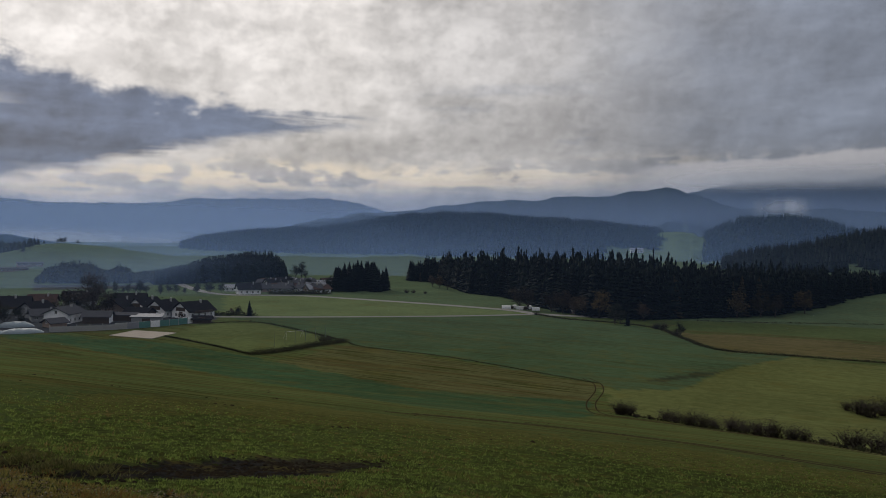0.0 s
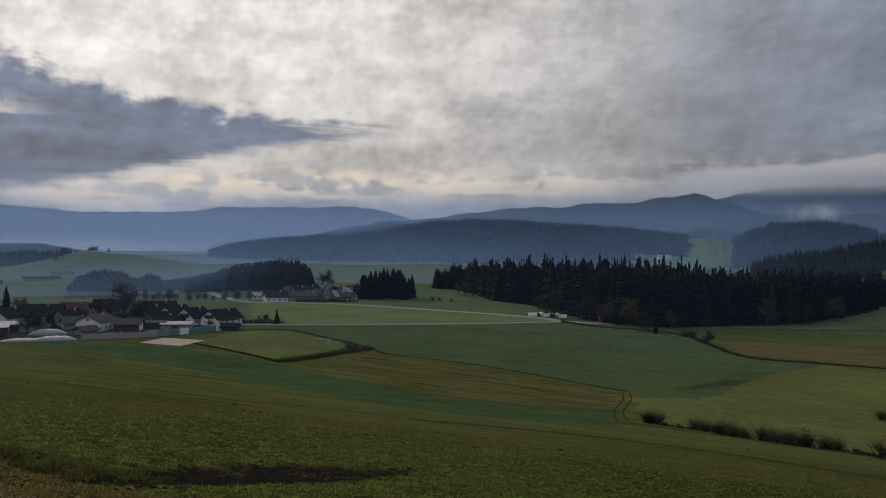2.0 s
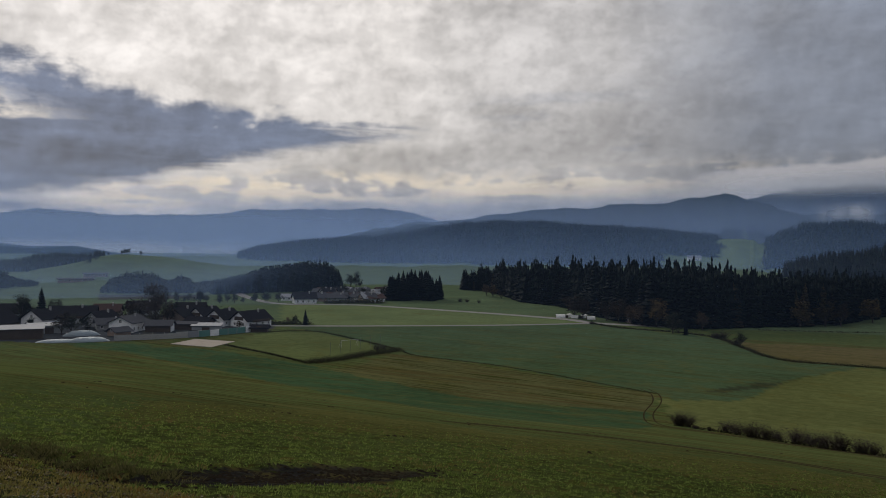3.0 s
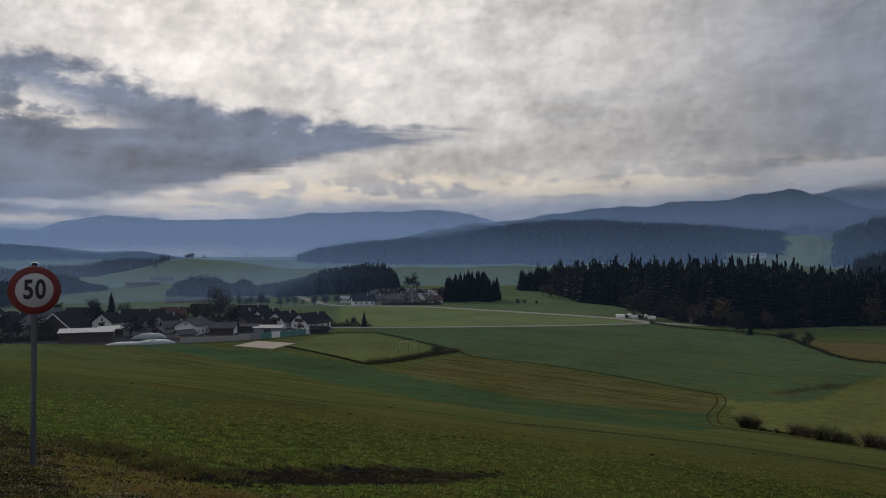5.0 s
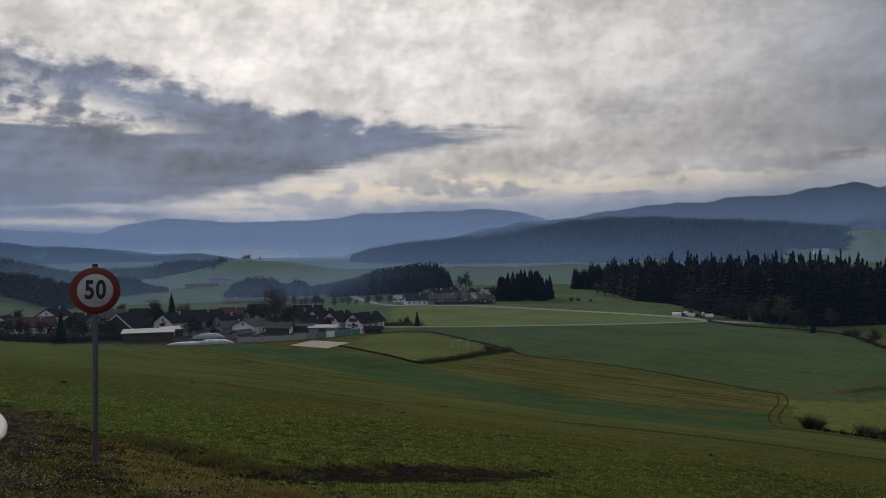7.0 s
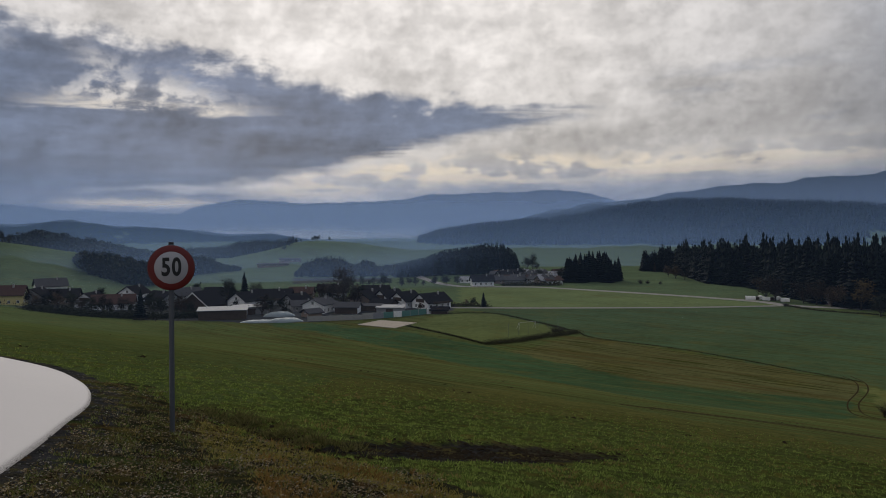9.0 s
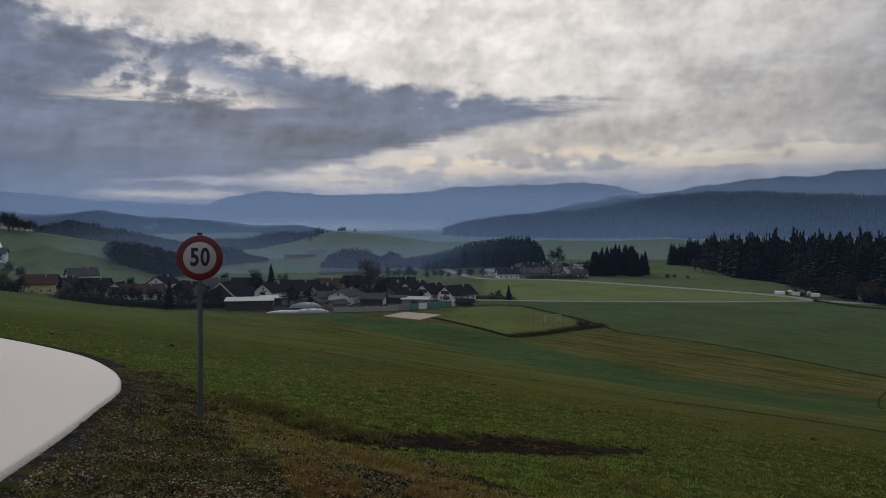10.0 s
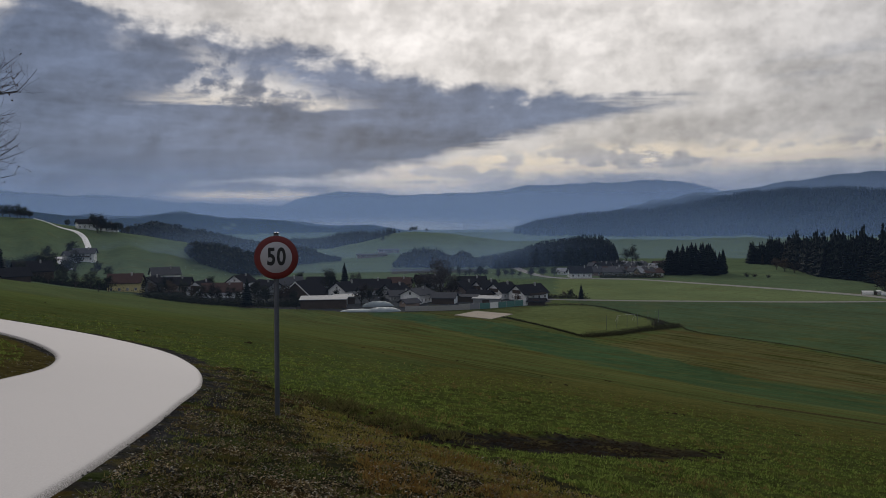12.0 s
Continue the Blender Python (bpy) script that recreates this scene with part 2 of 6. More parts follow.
def material(name, colour, rough=0.8, grain=0.0, scale=8.0, vary=0.25, metal=0.0, bump=0.0, spread=0.0, speck=0.3):
    """A surface with variation at two scales: broad stains and fine grain, and a little relief."""
    m = bpy.data.materials.new(name)
    m.use_nodes = True
    g = Graph(m.node_tree)
    b = g.nodes["Principled BSDF"]
    where = g.nodes.new("ShaderNodeTexCoord").outputs["Object"]
    broad = g.noise(where, scale * 0.12, 3.0)
    fine = g.noise(where, scale, 5.0, 0.65)
    f = g.add(g.mul(g.sub(broad, 0.5), 2 * vary), g.mul(g.sub(fine, 0.5), 2 * vary * speck))
    if spread:
        rnd = g.nodes.new("ShaderNodeObjectInfo").outputs["Random"]
        isl = g.nodes.new("ShaderNodeNewGeometry").outputs["Random Per Island"]
        f = g.add(f, g.mul(g.sub(g.math("FRACT", g.add(rnd, isl)), 0.5), spread))
    f = g.add(1.0, f)
    g.put(b.inputs["Base Color"], g.mix(1.0, colour, g.xyz(f, f, f), "MULTIPLY"))
    b.inputs["Metallic"].default_value = metal
    g.put(b.inputs["Specular IOR Level"], 0.5 if metal or rough < 0.6 else 0.0 if rough > 0.9 else 0.15)
    g.put(b.inputs["Roughness"], g.step(fine, 0.2, 0.8, max(rough - 0.12, 0.05), min(rough + 0.1, 1.0)))
    if bump:
        n = g.nodes.new("ShaderNodeBump")
        n.inputs["Strength"].default_value, n.inputs["Distance"].default_value = 0.6, bump
        g.put(n.inputs["Height"], fine)
        g.put(b.inputs["Normal"], n.outputs[0])
    return m


def leafy(name, colours, spread=0.5, thin=0.0, patch=0.6, swing=(0.7, 1.25)):
    """Foliage: each leaf or clump takes its own tone."""
    m = bpy.data.materials.new(name)
    m.use_nodes = True
    g = Graph(m.node_tree)
    b = g.nodes["Principled BSDF"]
    isl = g.nodes.new("ShaderNodeNewGeometry").outputs["Random Per Island"]
    rnd = g.nodes.new("ShaderNodeObjectInfo").outputs["Random"]
    where = g.nodes.new("ShaderNodeTexCoord").outputs["Object"]
    f = g.math("FRACT", g.add(isl, rnd))
    c = g.mix(f, colours[0], colours[1])
    s = g.add(1.0 - spread / 2, g.mul(rnd, spread))
    s = g.mul(s, g.step(g.noise(where, patch, 5.0, 0.65), 0.35, 0.65, *swing))
    g.put(b.inputs["Base Color"], g.mix(1.0, c, g.xyz(s, s, s), "MULTIPLY"))
    b.inputs["Roughness"].default_value = 0.85
    b.inputs["Specular IOR Level"].default_value = 0.03
    if thin:
        out = g.nodes["Material Output"]
        pass_light, mixed = g.nodes.new("ShaderNodeBsdfTranslucent"), g.nodes.new("ShaderNodeMixShader")
        g.put(pass_light.inputs[0], g.mix(1.0, c, (1.5, 1.5, 1.2), "MULTIPLY"))
        mixed.inputs[0].default_value = thin
        g.links.new(b.outputs[0], mixed.inputs[1]), g.links.new(pass_light.outputs[0], mixed.inputs[2])
        g.links.new(mixed.outputs[0], out.inputs[0])
    return m


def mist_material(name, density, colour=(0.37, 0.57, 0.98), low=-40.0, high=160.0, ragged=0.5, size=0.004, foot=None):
    """Tinted film for haze sheets and mist: mostly see-through, dense at its foot, ragged at its top."""
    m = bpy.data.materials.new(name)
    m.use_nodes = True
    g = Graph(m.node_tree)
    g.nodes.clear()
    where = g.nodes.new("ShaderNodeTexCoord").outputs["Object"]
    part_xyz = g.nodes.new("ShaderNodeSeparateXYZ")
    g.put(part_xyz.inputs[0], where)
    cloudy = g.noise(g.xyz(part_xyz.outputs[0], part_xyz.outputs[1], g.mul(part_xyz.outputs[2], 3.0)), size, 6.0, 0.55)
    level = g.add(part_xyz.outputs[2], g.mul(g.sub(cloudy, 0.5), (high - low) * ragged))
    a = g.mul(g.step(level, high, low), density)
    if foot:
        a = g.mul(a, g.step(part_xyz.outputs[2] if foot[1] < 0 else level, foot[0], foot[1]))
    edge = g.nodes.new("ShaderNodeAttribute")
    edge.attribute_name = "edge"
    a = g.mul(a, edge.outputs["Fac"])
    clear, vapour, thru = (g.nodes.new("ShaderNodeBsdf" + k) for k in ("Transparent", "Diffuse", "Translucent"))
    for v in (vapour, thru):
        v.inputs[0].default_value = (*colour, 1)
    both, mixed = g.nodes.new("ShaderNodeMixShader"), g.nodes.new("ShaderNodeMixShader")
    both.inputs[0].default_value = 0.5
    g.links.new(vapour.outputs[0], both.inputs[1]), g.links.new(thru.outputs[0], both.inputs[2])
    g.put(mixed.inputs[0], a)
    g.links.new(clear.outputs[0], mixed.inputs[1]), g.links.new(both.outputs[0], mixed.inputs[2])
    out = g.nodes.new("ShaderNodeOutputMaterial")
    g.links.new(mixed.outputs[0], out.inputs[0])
    return m


def land_material():
    """Meadow, stubble and forest floor: crop colours by field, with blades, tussocks and mowing lines."""
    m = bpy.data.materials.new("land")
    m.use_nodes = True
    g = Graph(m.node_tree)
    b = g.nodes["Principled BSDF"]
    where = g.nodes.new("ShaderNodeTexCoord").outputs["Object"]
    crop = g.nodes.new("ShaderNodeAttribute")
    crop.attribute_name = "crop"
    kind = g.nodes.new("ShaderNodeAttribute")
    kind.attribute_name = "kind"
    split = g.nodes.new("ShaderNodeSeparateColor")
    g.put(split.inputs[0], kind.outputs["Color"])
    furrow, nearby, wood = split.outputs
    broad = g.noise(where, 0.035, 5.0, 0.6)
    mid = g.noise(where, 0.4, 5.0, 0.65)
    tuft = g.noise(where, 3.2, 6.0, 0.7)
    blade = g.noise(where, 19.0, 5.0, 0.75)
    part_xyz = g.nodes.new("ShaderNodeSeparateXYZ")
    g.put(part_xyz.inputs[0], where)
    px, py, _ = part_xyz.outputs
    along = g.sub(g.mul(px, 0.85), g.mul(py, 0.53))
    across = g.add(g.mul(px, 0.53), g.mul(py, 0.85))
    combed = g.xyz(g.mul(along, 0.010), g.mul(across, 0.22), 0.0)
    lines = g.noise(combed, 1.0, 7.0, 0.65)
    fine_lines = g.noise(combed, 3.1, 5.0, 0.7)
    trees = g.noise(where, 0.045, 6.0, 0.8)
    patches = g.noise(where, 0.006, 5.0, 0.6)
    v = g.add(g.mul(g.sub(broad, 0.5), 0.8), g.add(g.mul(g.sub(mid, 0.5), 0.9), g.mul(g.sub(tuft, 0.5), 0.6)))
    v = g.add(v, g.mul(nearby, g.add(g.mul(g.sub(tuft, 0.5), 1.7), g.mul(g.sub(blade, 0.5), 1.9))))
    v = g.add(v, g.mul(wood, g.add(g.mul(g.sub(trees, 0.5), 1.6), g.mul(g.sub(patches, 0.5), 0.9))))
    s = g.math("MAXIMUM", g.add(1.0, v), 0.25)
    c = g.mix(1.0, crop.outputs["Color"], g.xyz(s, s, s), "MULTIPLY")
    dry = g.add(g.mul(g.step(lines, 0.50, 0.57), 0.65), g.mul(g.step(fine_lines, 0.54, 0.60), 0.4))
    c = g.mix(g.mul(furrow, dry), c, (0.070, 0.055, 0.020))
    c = g.mix(g.mul(furrow, g.step(fine_lines, 0.47, 0.43)), c, (0.036, 0.042, 0.012))
    c = g.mix(g.mul(furrow, g.mul(g.step(lines, 0.44, 0.36), 0.6)), c, (0.108, 0.100, 0.038))
    # yellowed patches in the meadow
    c = g.mix(g.mul(nearby, g.mul(g.step(g.noise(where, 0.9, 6.0, 0.75), 0.50, 0.64), 0.55)), c, (0.105, 0.088, 0.022))
    c = g.mix(g.mul(nearby, g.mul(g.step(g.noise(where, 2.3, 6.0, 0.75), 0.44, 0.34), 0.75)), c, (0.022, 0.030, 0.006))
    c = g.mix(g.mul(g.sub(1.0, wood), g.mul(g.step(g.noise(where, 0.11, 6.0, 0.7), 0.5, 0.72), 0.45)), c, (0.098, 0.084, 0.024))
    g.put(b.inputs["Base Color"], c)
    b.inputs["Roughness"].default_value = 0.9
    b.inputs["Specular IOR Level"].default_value = 0.0
    bump = g.nodes.new("ShaderNodeBump")
    bump.inputs["Strength"].default_value, bump.inputs["Distance"].default_value = 0.9, 0.25
    g.put(bump.inputs["Height"], g.add(g.mul(tuft, nearby), g.add(g.mul(blade, g.mul(nearby, 0.35)), g.mul(trees, g.mul(wood, 40.0)))))
    g.put(b.inputs["Normal"], bump.outputs[0])
    return m


def road_material(name="road_surface", colour=(0.47, 0.445, 0.44)):
    """Pale damp asphalt with fine chippings, faint tyre wear and dirty edges."""
    m = bpy.data.materials.new(name)
    m.use_nodes = True
    g = Graph(m.node_tree)
    b = g.nodes["Principled BSDF"]
    where = g.nodes.new("ShaderNodeTexCoord").outputs["Object"]
    side = g.nodes.new("ShaderNodeAttribute")
    side.attribute_name = "side"
    chips = g.noise(where, 60.0, 5.0, 0.8)
    stain = g.noise(where, 0.9, 5.0, 0.6, 0.4)
    s = g.add(1.0, g.add(g.mul(g.sub(chips, 0.5), 0.4), g.mul(g.sub(stain, 0.5), 0.07)))
    c = g.mix(1.0, colour, g.xyz(s, s, s), "MULTIPLY")
    rim = g.step(g.add(side.outputs["Fac"], g.mul(g.sub(g.noise(where, 55.0, 6.0, 0.8), 0.5), 0.16)), 0.90, 0.985)
    c = g.mix(rim, c, (0.045, 0.042, 0.036))
    g.put(b.inputs["Base Color"], c)
    g.put(b.inputs["Roughness"], g.step(stain, 0.3, 0.7, 0.84, 0.88))
    b.inputs["Specular IOR Level"].default_value = 0.25
    bump = g.nodes.new("ShaderNodeBump")
    bump.inputs["Strength"].default_value, bump.inputs["Distance"].default_value = 0.4, 0.004
    g.put(bump.inputs["Height"], chips)
    g.put(b.inputs["Normal"], bump.outputs[0])
    return m


def glass_material():
    m = bpy.data.materials.new("window_glass")
    m.use_nodes = True
    b = m.node_tree.nodes["Principled BSDF"]
    b.inputs["Base Color"].default_value = (0.03, 0.035, 0.04, 1)
    b.inputs["Roughness"].default_value = 0.08
    b.inputs["IOR"].default_value = 1.5
    return m


LAND = land_material()
ROAD = road_material()
LANE = material("gravel_lane", (0.22, 0.21, 0.195), 0.92, scale=6.0)
# hill lane: sky reflection of its wet surface put into a near-white colour
SHEEN_LANE = material("wet_sheen_lane", (0.66, 0.65, 0.64), 0.92, scale=4.0, vary=0.12)
# bluish black: the blue of the haze is mixed into the needle colour
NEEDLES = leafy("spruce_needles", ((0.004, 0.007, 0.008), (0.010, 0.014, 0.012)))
# copy for far woods, paler: distance haze put into its colour
HAZY_NEEDLES = leafy("hazy_conifers", ((0.010, 0.018, 0.017), (0.024, 0.033, 0.024)))
LARCH = leafy("autumn_needles", ((0.016, 0.016, 0.011), (0.044, 0.034, 0.018)))
GOLD = leafy("golden_leaves", ((0.05, 0.036, 0.016), (0.092, 0.064, 0.026)))
RUSSET = leafy("autumn_leaves", ((0.038, 0.027, 0.018), (0.080, 0.056, 0.032)))
DARK_LEAVES = leafy("dark_late_leaves", ((0.012, 0.017, 0.012), (0.032, 0.032, 0.018)))
DULL_LEAVES = leafy("late_leaves", ((0.025, 0.03, 0.014), (0.05, 0.045, 0.02)))
BARK = material("bark", (0.055, 0.043, 0.034), 0.9, scale=14.0, vary=0.35, bump=0.02)
TWIG = material("twigs", (0.040, 0.031, 0.026), 0.9, scale=10.0, vary=0.3, spread=0.5)
GRASS = leafy("grass_blades", ((0.024, 0.045, 0.010), (0.14, 0.175, 0.050)), 0.2, 0.6, 2.2, (0.4, 1.7))
VERGE_GRASS = leafy("verge_blades", ((0.030, 0.042, 0.012), (0.135, 0.145, 0.055)), 0.2, 0.4, 2.0, (0.4, 1.6))
DITCH_GRASS = leafy("ditch_blades", ((0.036, 0.038, 0.015), (0.11, 0.10, 0.042)), 0.2, 0.3, 3.0, (0.6, 1.4))
PALE_LITTER = leafy("bleached_leaves", ((0.11, 0.10, 0.075), (0.36, 0.335, 0.27)), 0.3, 0.0, 1.6, (0.6, 1.3))
DRY_GRASS = leafy("dry_grass", ((0.10, 0.078, 0.026), (0.18, 0.145, 0.06)), 0.2, 0.3)
LITTER = leafy("fallen_leaves", ((0.022, 0.014, 0.007), (0.25, 0.195, 0.115)), 0.3, 0.0, 1.6, (0.5, 1.4))
WHITE_WALL = material("white_render", (0.80, 0.79, 0.77), 0.85, scale=3.0, vary=0.10)
GREY_WALL = material("grey_render", (0.27, 0.27, 0.265), 0.85, scale=3.0, vary=0.15)
YELLOW_WALL = material("yellow_render", (0.62, 0.52, 0.24), 0.85, scale=3.0, vary=0.12)
PINK_WALL = material("pink_render", (0.30, 0.225, 0.18), 0.85, scale=3.0, vary=0.12)
TIMBER = material("weathered_timber", (0.075, 0.055, 0.042), 0.85, scale=5.0, vary=0.3)
DARK_ROOF = material("dark_roof_tiles", (0.022, 0.021, 0.023), 0.93, scale=5.0, vary=0.3, bump=0.03)
GREY_ROOF = material("grey_roof_tiles", (0.075, 0.075, 0.08), 0.93, scale=5.0, vary=0.25, bump=0.03)
RED_ROOF = material("red_roof_tiles", (0.058, 0.032, 0.026), 0.85, scale=5.0, vary=0.25, bump=0.03)
PALE_ROOF = material("pale_sheet_roof", (0.24, 0.245, 0.26), 0.8, scale=2.0, vary=0.12)
FRAME = material("window_frame_paint", (0.62, 0.61, 0.58), 0.6, vary=0.05)
GLASS = glass_material()
CONCRETE = material("concrete", (0.34, 0.33, 0.31), 0.9, scale=4.0, vary=0.2)
GREEN_PANEL = material("green_sheet_panel", (0.10, 0.22, 0.19), 0.6, scale=3.0, vary=0.12)
TARP = material("white_plastic_sheet", (0.25, 0.29, 0.31), 0.7, scale=1.2, vary=0.35)
SAND = material("court_sand", (0.34, 0.30, 0.25), 0.95, scale=2.0, vary=0.12)
STEEL = material("galvanised_steel", (0.12, 0.13, 0.15), 0.55, scale=30.0, vary=0.15, metal=0.7)
SIGN_RED = material("sign_red_film", (0.13, 0.009, 0.008), 0.5, scale=20.0, vary=0.08)
SIGN_WHITE = material("sign_white_film", (0.40, 0.385, 0.40), 0.5, scale=20.0, vary=0.06)
SIGN_BLACK = material("sign_black_film", (0.012, 0.012, 0.014), 0.4, scale=20.0, vary=0.05)

# ---------------------------------------------------------------- building blocks


def mesh_of(name, verts, faces, mat, smooth=False):
    me = bpy.data.meshes.new(name)
    me.from_pydata([tuple(v) for v in verts], [], faces)
    me.materials.append(mat)
    if smooth:
        me.polygons.foreach_set("use_smooth", np.ones(len(me.polygons), dtype=bool))
    me.update()
    return me


def part(name, bm, mat, parent, label=""):
    """Links a bmesh (or a ready mesh) as one mesh object under a thing or a part."""
    if isinstance(bm, bmesh.types.BMesh):
        me = bpy.data.meshes.new(name)
        bm.to_mesh(me)
        bm.free()
    else:
        me = bm
    if not me.materials:
        me.materials.append(mat)
    ob = new(name, me)
    ob.parent = parent
    return tagged(ob, label)


def thing(name, m, label, category, group="", kind=""):
    ob = new(name)
    ob.empty_display_size = 0.3
    ob.matrix_world = m
    return tagged(ob, label, category, group, kind)


def slab(bm, x0, x1, y0, y1, z0, z1, bevel=0.0, m=None):
    made = bmesh.ops.create_cube(bm, size=1.0)["verts"]
    for v in made:
        v.co = Vector((x0 + (v.co.x + 0.5) * (x1 - x0), y0 + (v.co.y + 0.5) * (y1 - y0), z0 + (v.co.z + 0.5) * (z1 - z0)))
        if m:
            v.co = m @ v.co
    if bevel:
        edges = list({e for v in made for e in v.link_edges})
        bmesh.ops.bevel(bm, geom=edges, offset=bevel, segments=2, affect="EDGES")
    return bm


def block(*a, **k):
    return slab(bmesh.new(), *a, **k)


def tube(verts, faces, p0, p1, r0, r1, sides=5):
    """Adds a tapered limb to plain lists."""
    axis = (p1 - p0)
    if axis.length < 1e-6:
        return
    axis.normalize()
    u = axis.orthogonal().normalized()
    w = axis.cross(u)
    base = len(verts)
    for p, r in ((p0, r0), (p1, r1)):
        for i in range(sides):
            a = 2 * math.pi * i / sides
            verts.append(p + (u * math.cos(a) + w * math.sin(a)) * r)
    for i in range(sides):
        j = (i + 1) % sides
        faces.append((base + i, base + j, base + sides + j, base + sides + i))


def grow(rng, verts, faces, tips, p, way, length, radius, depth, bend=0.35, lift=0.1, forks=(2, 4), sides=5):
    """One limb with its own limbs, bending as it goes; tips collects the ends."""
    steps = 3 if depth > 1 else 2
    for i in range(steps):
        way = (way + Vector((rng.uniform(-1, 1), rng.uniform(-1, 1), rng.uniform(-0.6, 1) + lift)) * bend / steps).normalized()
        q = p + way * length / steps
        r2 = radius * (1 - 0.45 / steps)
        tube(verts, faces, p, q, radius, r2, sides)
        p, radius = q, r2
        if depth > 0 and i >= (1 if depth > 2 else 0):
            for _ in range(rng.randint(*forks)):
                side = Vector((rng.uniform(-1, 1), rng.uniform(-1, 1), rng.uniform(-0.25, 0.7))).normalized()
                grow(rng, verts, faces, tips, p, (way * 0.7 + side).normalized(), length * rng.uniform(0.45, 0.7), radius * 0.55,
                     depth - 1, bend, lift, forks, max(3, sides - 1))
    tips.append((p, way))


def on_ground(bearing, rng, turn=0.0, sink=0.0):
    x, y = plan(bearing, rng)
    return pose(x, y, ground(x, y) - sink, 0, 0, turn)


def inside(px, py, corners):
    """Whether points lie in a polygon of the plan."""
    hit = np.zeros(np.shape(px), bool)
    n = len(corners)
    for i in range(n):
        (x0, y0), (x1, y1) = corners[i], corners[(i + 1) % n]
        cross = ((y0 > py) != (y1 > py)) & (px < (x1 - x0) * (py - y0) / (y1 - y0 + 1e-12) + x0)
        hit ^= cross
    return hit


def smooth_line(points, step):
    """A rounded line through the points, at even steps."""
    pts = [Vector((*p, 0)[:3]) for p in points]
    pts = [2 * pts[0] - pts[1], *pts, 2 * pts[-1] - pts[-2]]
    out = []
    for i in range(1, len(pts) - 2):
        a, b, c, d = pts[i - 1:i + 3]
        n = max(2, int((c - b).length / step))
        for k in range(n):
            t = k / n
            out.append(0.5 * ((2 * b) + (c - a) * t + (2 * a - 5 * b + 4 * c - d) * t * t + (3 * b - a - 3 * c + d) * t ** 3))
    out.append(pts[-2])
    return out

# ---------------------------------------------------------------- the ground sheet
SPORT = [plan(*p) for p in ((-19.5, 284), (-13.4, 234), (-7.0, 263), (-13.1, 320), (-16.4, 321))]
STUBBLE = [plan(*p) for p in ((-12.2, 219), (-11.4, 221), (-6.8, 256), (-1.2, 232), (4.4, 213), (11.5, 190.6), (10.9, 166), (5, 165), (-1.6, 171))]
SOWN = [plan(*p) for p in ((-29.4, 300), (-26.2, 295), (-19.1, 263), (-13.4, 228), (-12.2, 218), (-1.6, 170), (5, 164), (10.9, 165), (11.3, 139), (9.1, 116),
                           (4, 102), (-0.7, 96), (-5, 114), (-9.4, 146), (-19.1, 212), (-26.2, 271), (-29.4, 289))]
YELLOWED = [plan(*p) for p in ((11.7, 188), (12.7, 185), (17.3, 192), (19.9, 229), (24.1, 268), (45, 272), (45, 80), (30, 84), (26.0, 119), (20.7, 128), (13.2, 145))]
UPPER = [plan(*p) for p in ((-15, 338), (-13.1, 322), (-6.8, 262), (-5.6, 250), (0.8, 229), (11.5, 192), (12.7, 185), (17.3, 192.5), (19.9, 230), (24.2, 270), (19.3, 275),
                            (17.2, 301), (15.5, 331), (9, 357), (6.9, 376), (0.8, 354), (-7.5, 342))]
BETWEEN = [plan(*p) for p in ((-15.5, 347), (-15.6, 466), (-9, 461), (-1.7, 421), (7, 379), (0.8, 358), (-7.5, 347))]
MARSH = [plan(*p) for p in ((17.0, 322), (17.5, 302), (19.9, 273), (24.1, 273), (29.7, 277), (45, 284), (45, 318), (29.6, 319), (24.1, 324), (18.7, 321))]
YARDS = [plan(*p) for p in ((-45.5, 372), (-42, 345), (-38, 320), (-33, 312), (-30.5, 300), (-26.5, 300), (-20, 312), (-16.4, 324), (-15.6, 352), (-19, 395), (-30, 420), (-44, 430))]
PLOUGHED = [plan(*p) for p in ((-27.6, 577), (-24.4, 571), (-20.5, 562), (-20.5, 528), (-24.4, 523), (-27.6, 521))]
ISLAND = [(-7.5, 4), (-9.4, 7.2), (-11.0, 9.1), (-13.2, 11.2), (-17.5, 13.4), (-24, 12.5), (-31, 8), (-34, 0), (-12, -3)]
VERGE = [(-13.0, 16.6), (-9.6, 13.6), (-7.2, 11.9), (-5.0, 10.6), (-2.2, 9.2), (0.6, 6.2), (1.5, 0), (0, -6), (-8, -6), (-8.0, 3.0), (-12.0, 9.5), (-15, 14)]


# the lane by the sign: x, y, width along its middle
LANE_COURSE = [(0.5, -7.5, 3.0), (-2.6, -2.6, 3.0), (-4.4, 0.4, 3.0), (-6.0, 3.35, 2.75), (-7.75, 6.05, 2.7), (-9.3, 8.3, 2.65), (-11.4, 11.1, 2.8), (-14.3, 13.8, 3.3),
               (-18.2, 16.0, 4.2), (-23.0, 16.6, 4.6), (-28.5, 14.2, 4.4), (-36, 7, 4.0), (-46, -6, 4.0)]
LANE_LINE = smooth_line(LANE_COURSE, 0.3)


def lane_width(p):
    """Width of the lane, which its middle line carries as its third number."""
    return p.z


def lane_distance(x, y):
    """Distance from the edge of the lane, negative upon it."""
    best = np.full(np.shape(x), 1e9)
    close = np.hypot(x, y) < 70
    px, py, got = x[close], y[close], best[close]
    for p in LANE_LINE:
        got = np.minimum(got, np.hypot(px - p.x, py - p.y) - lane_width(p) / 2)
    best[close] = got
    return best


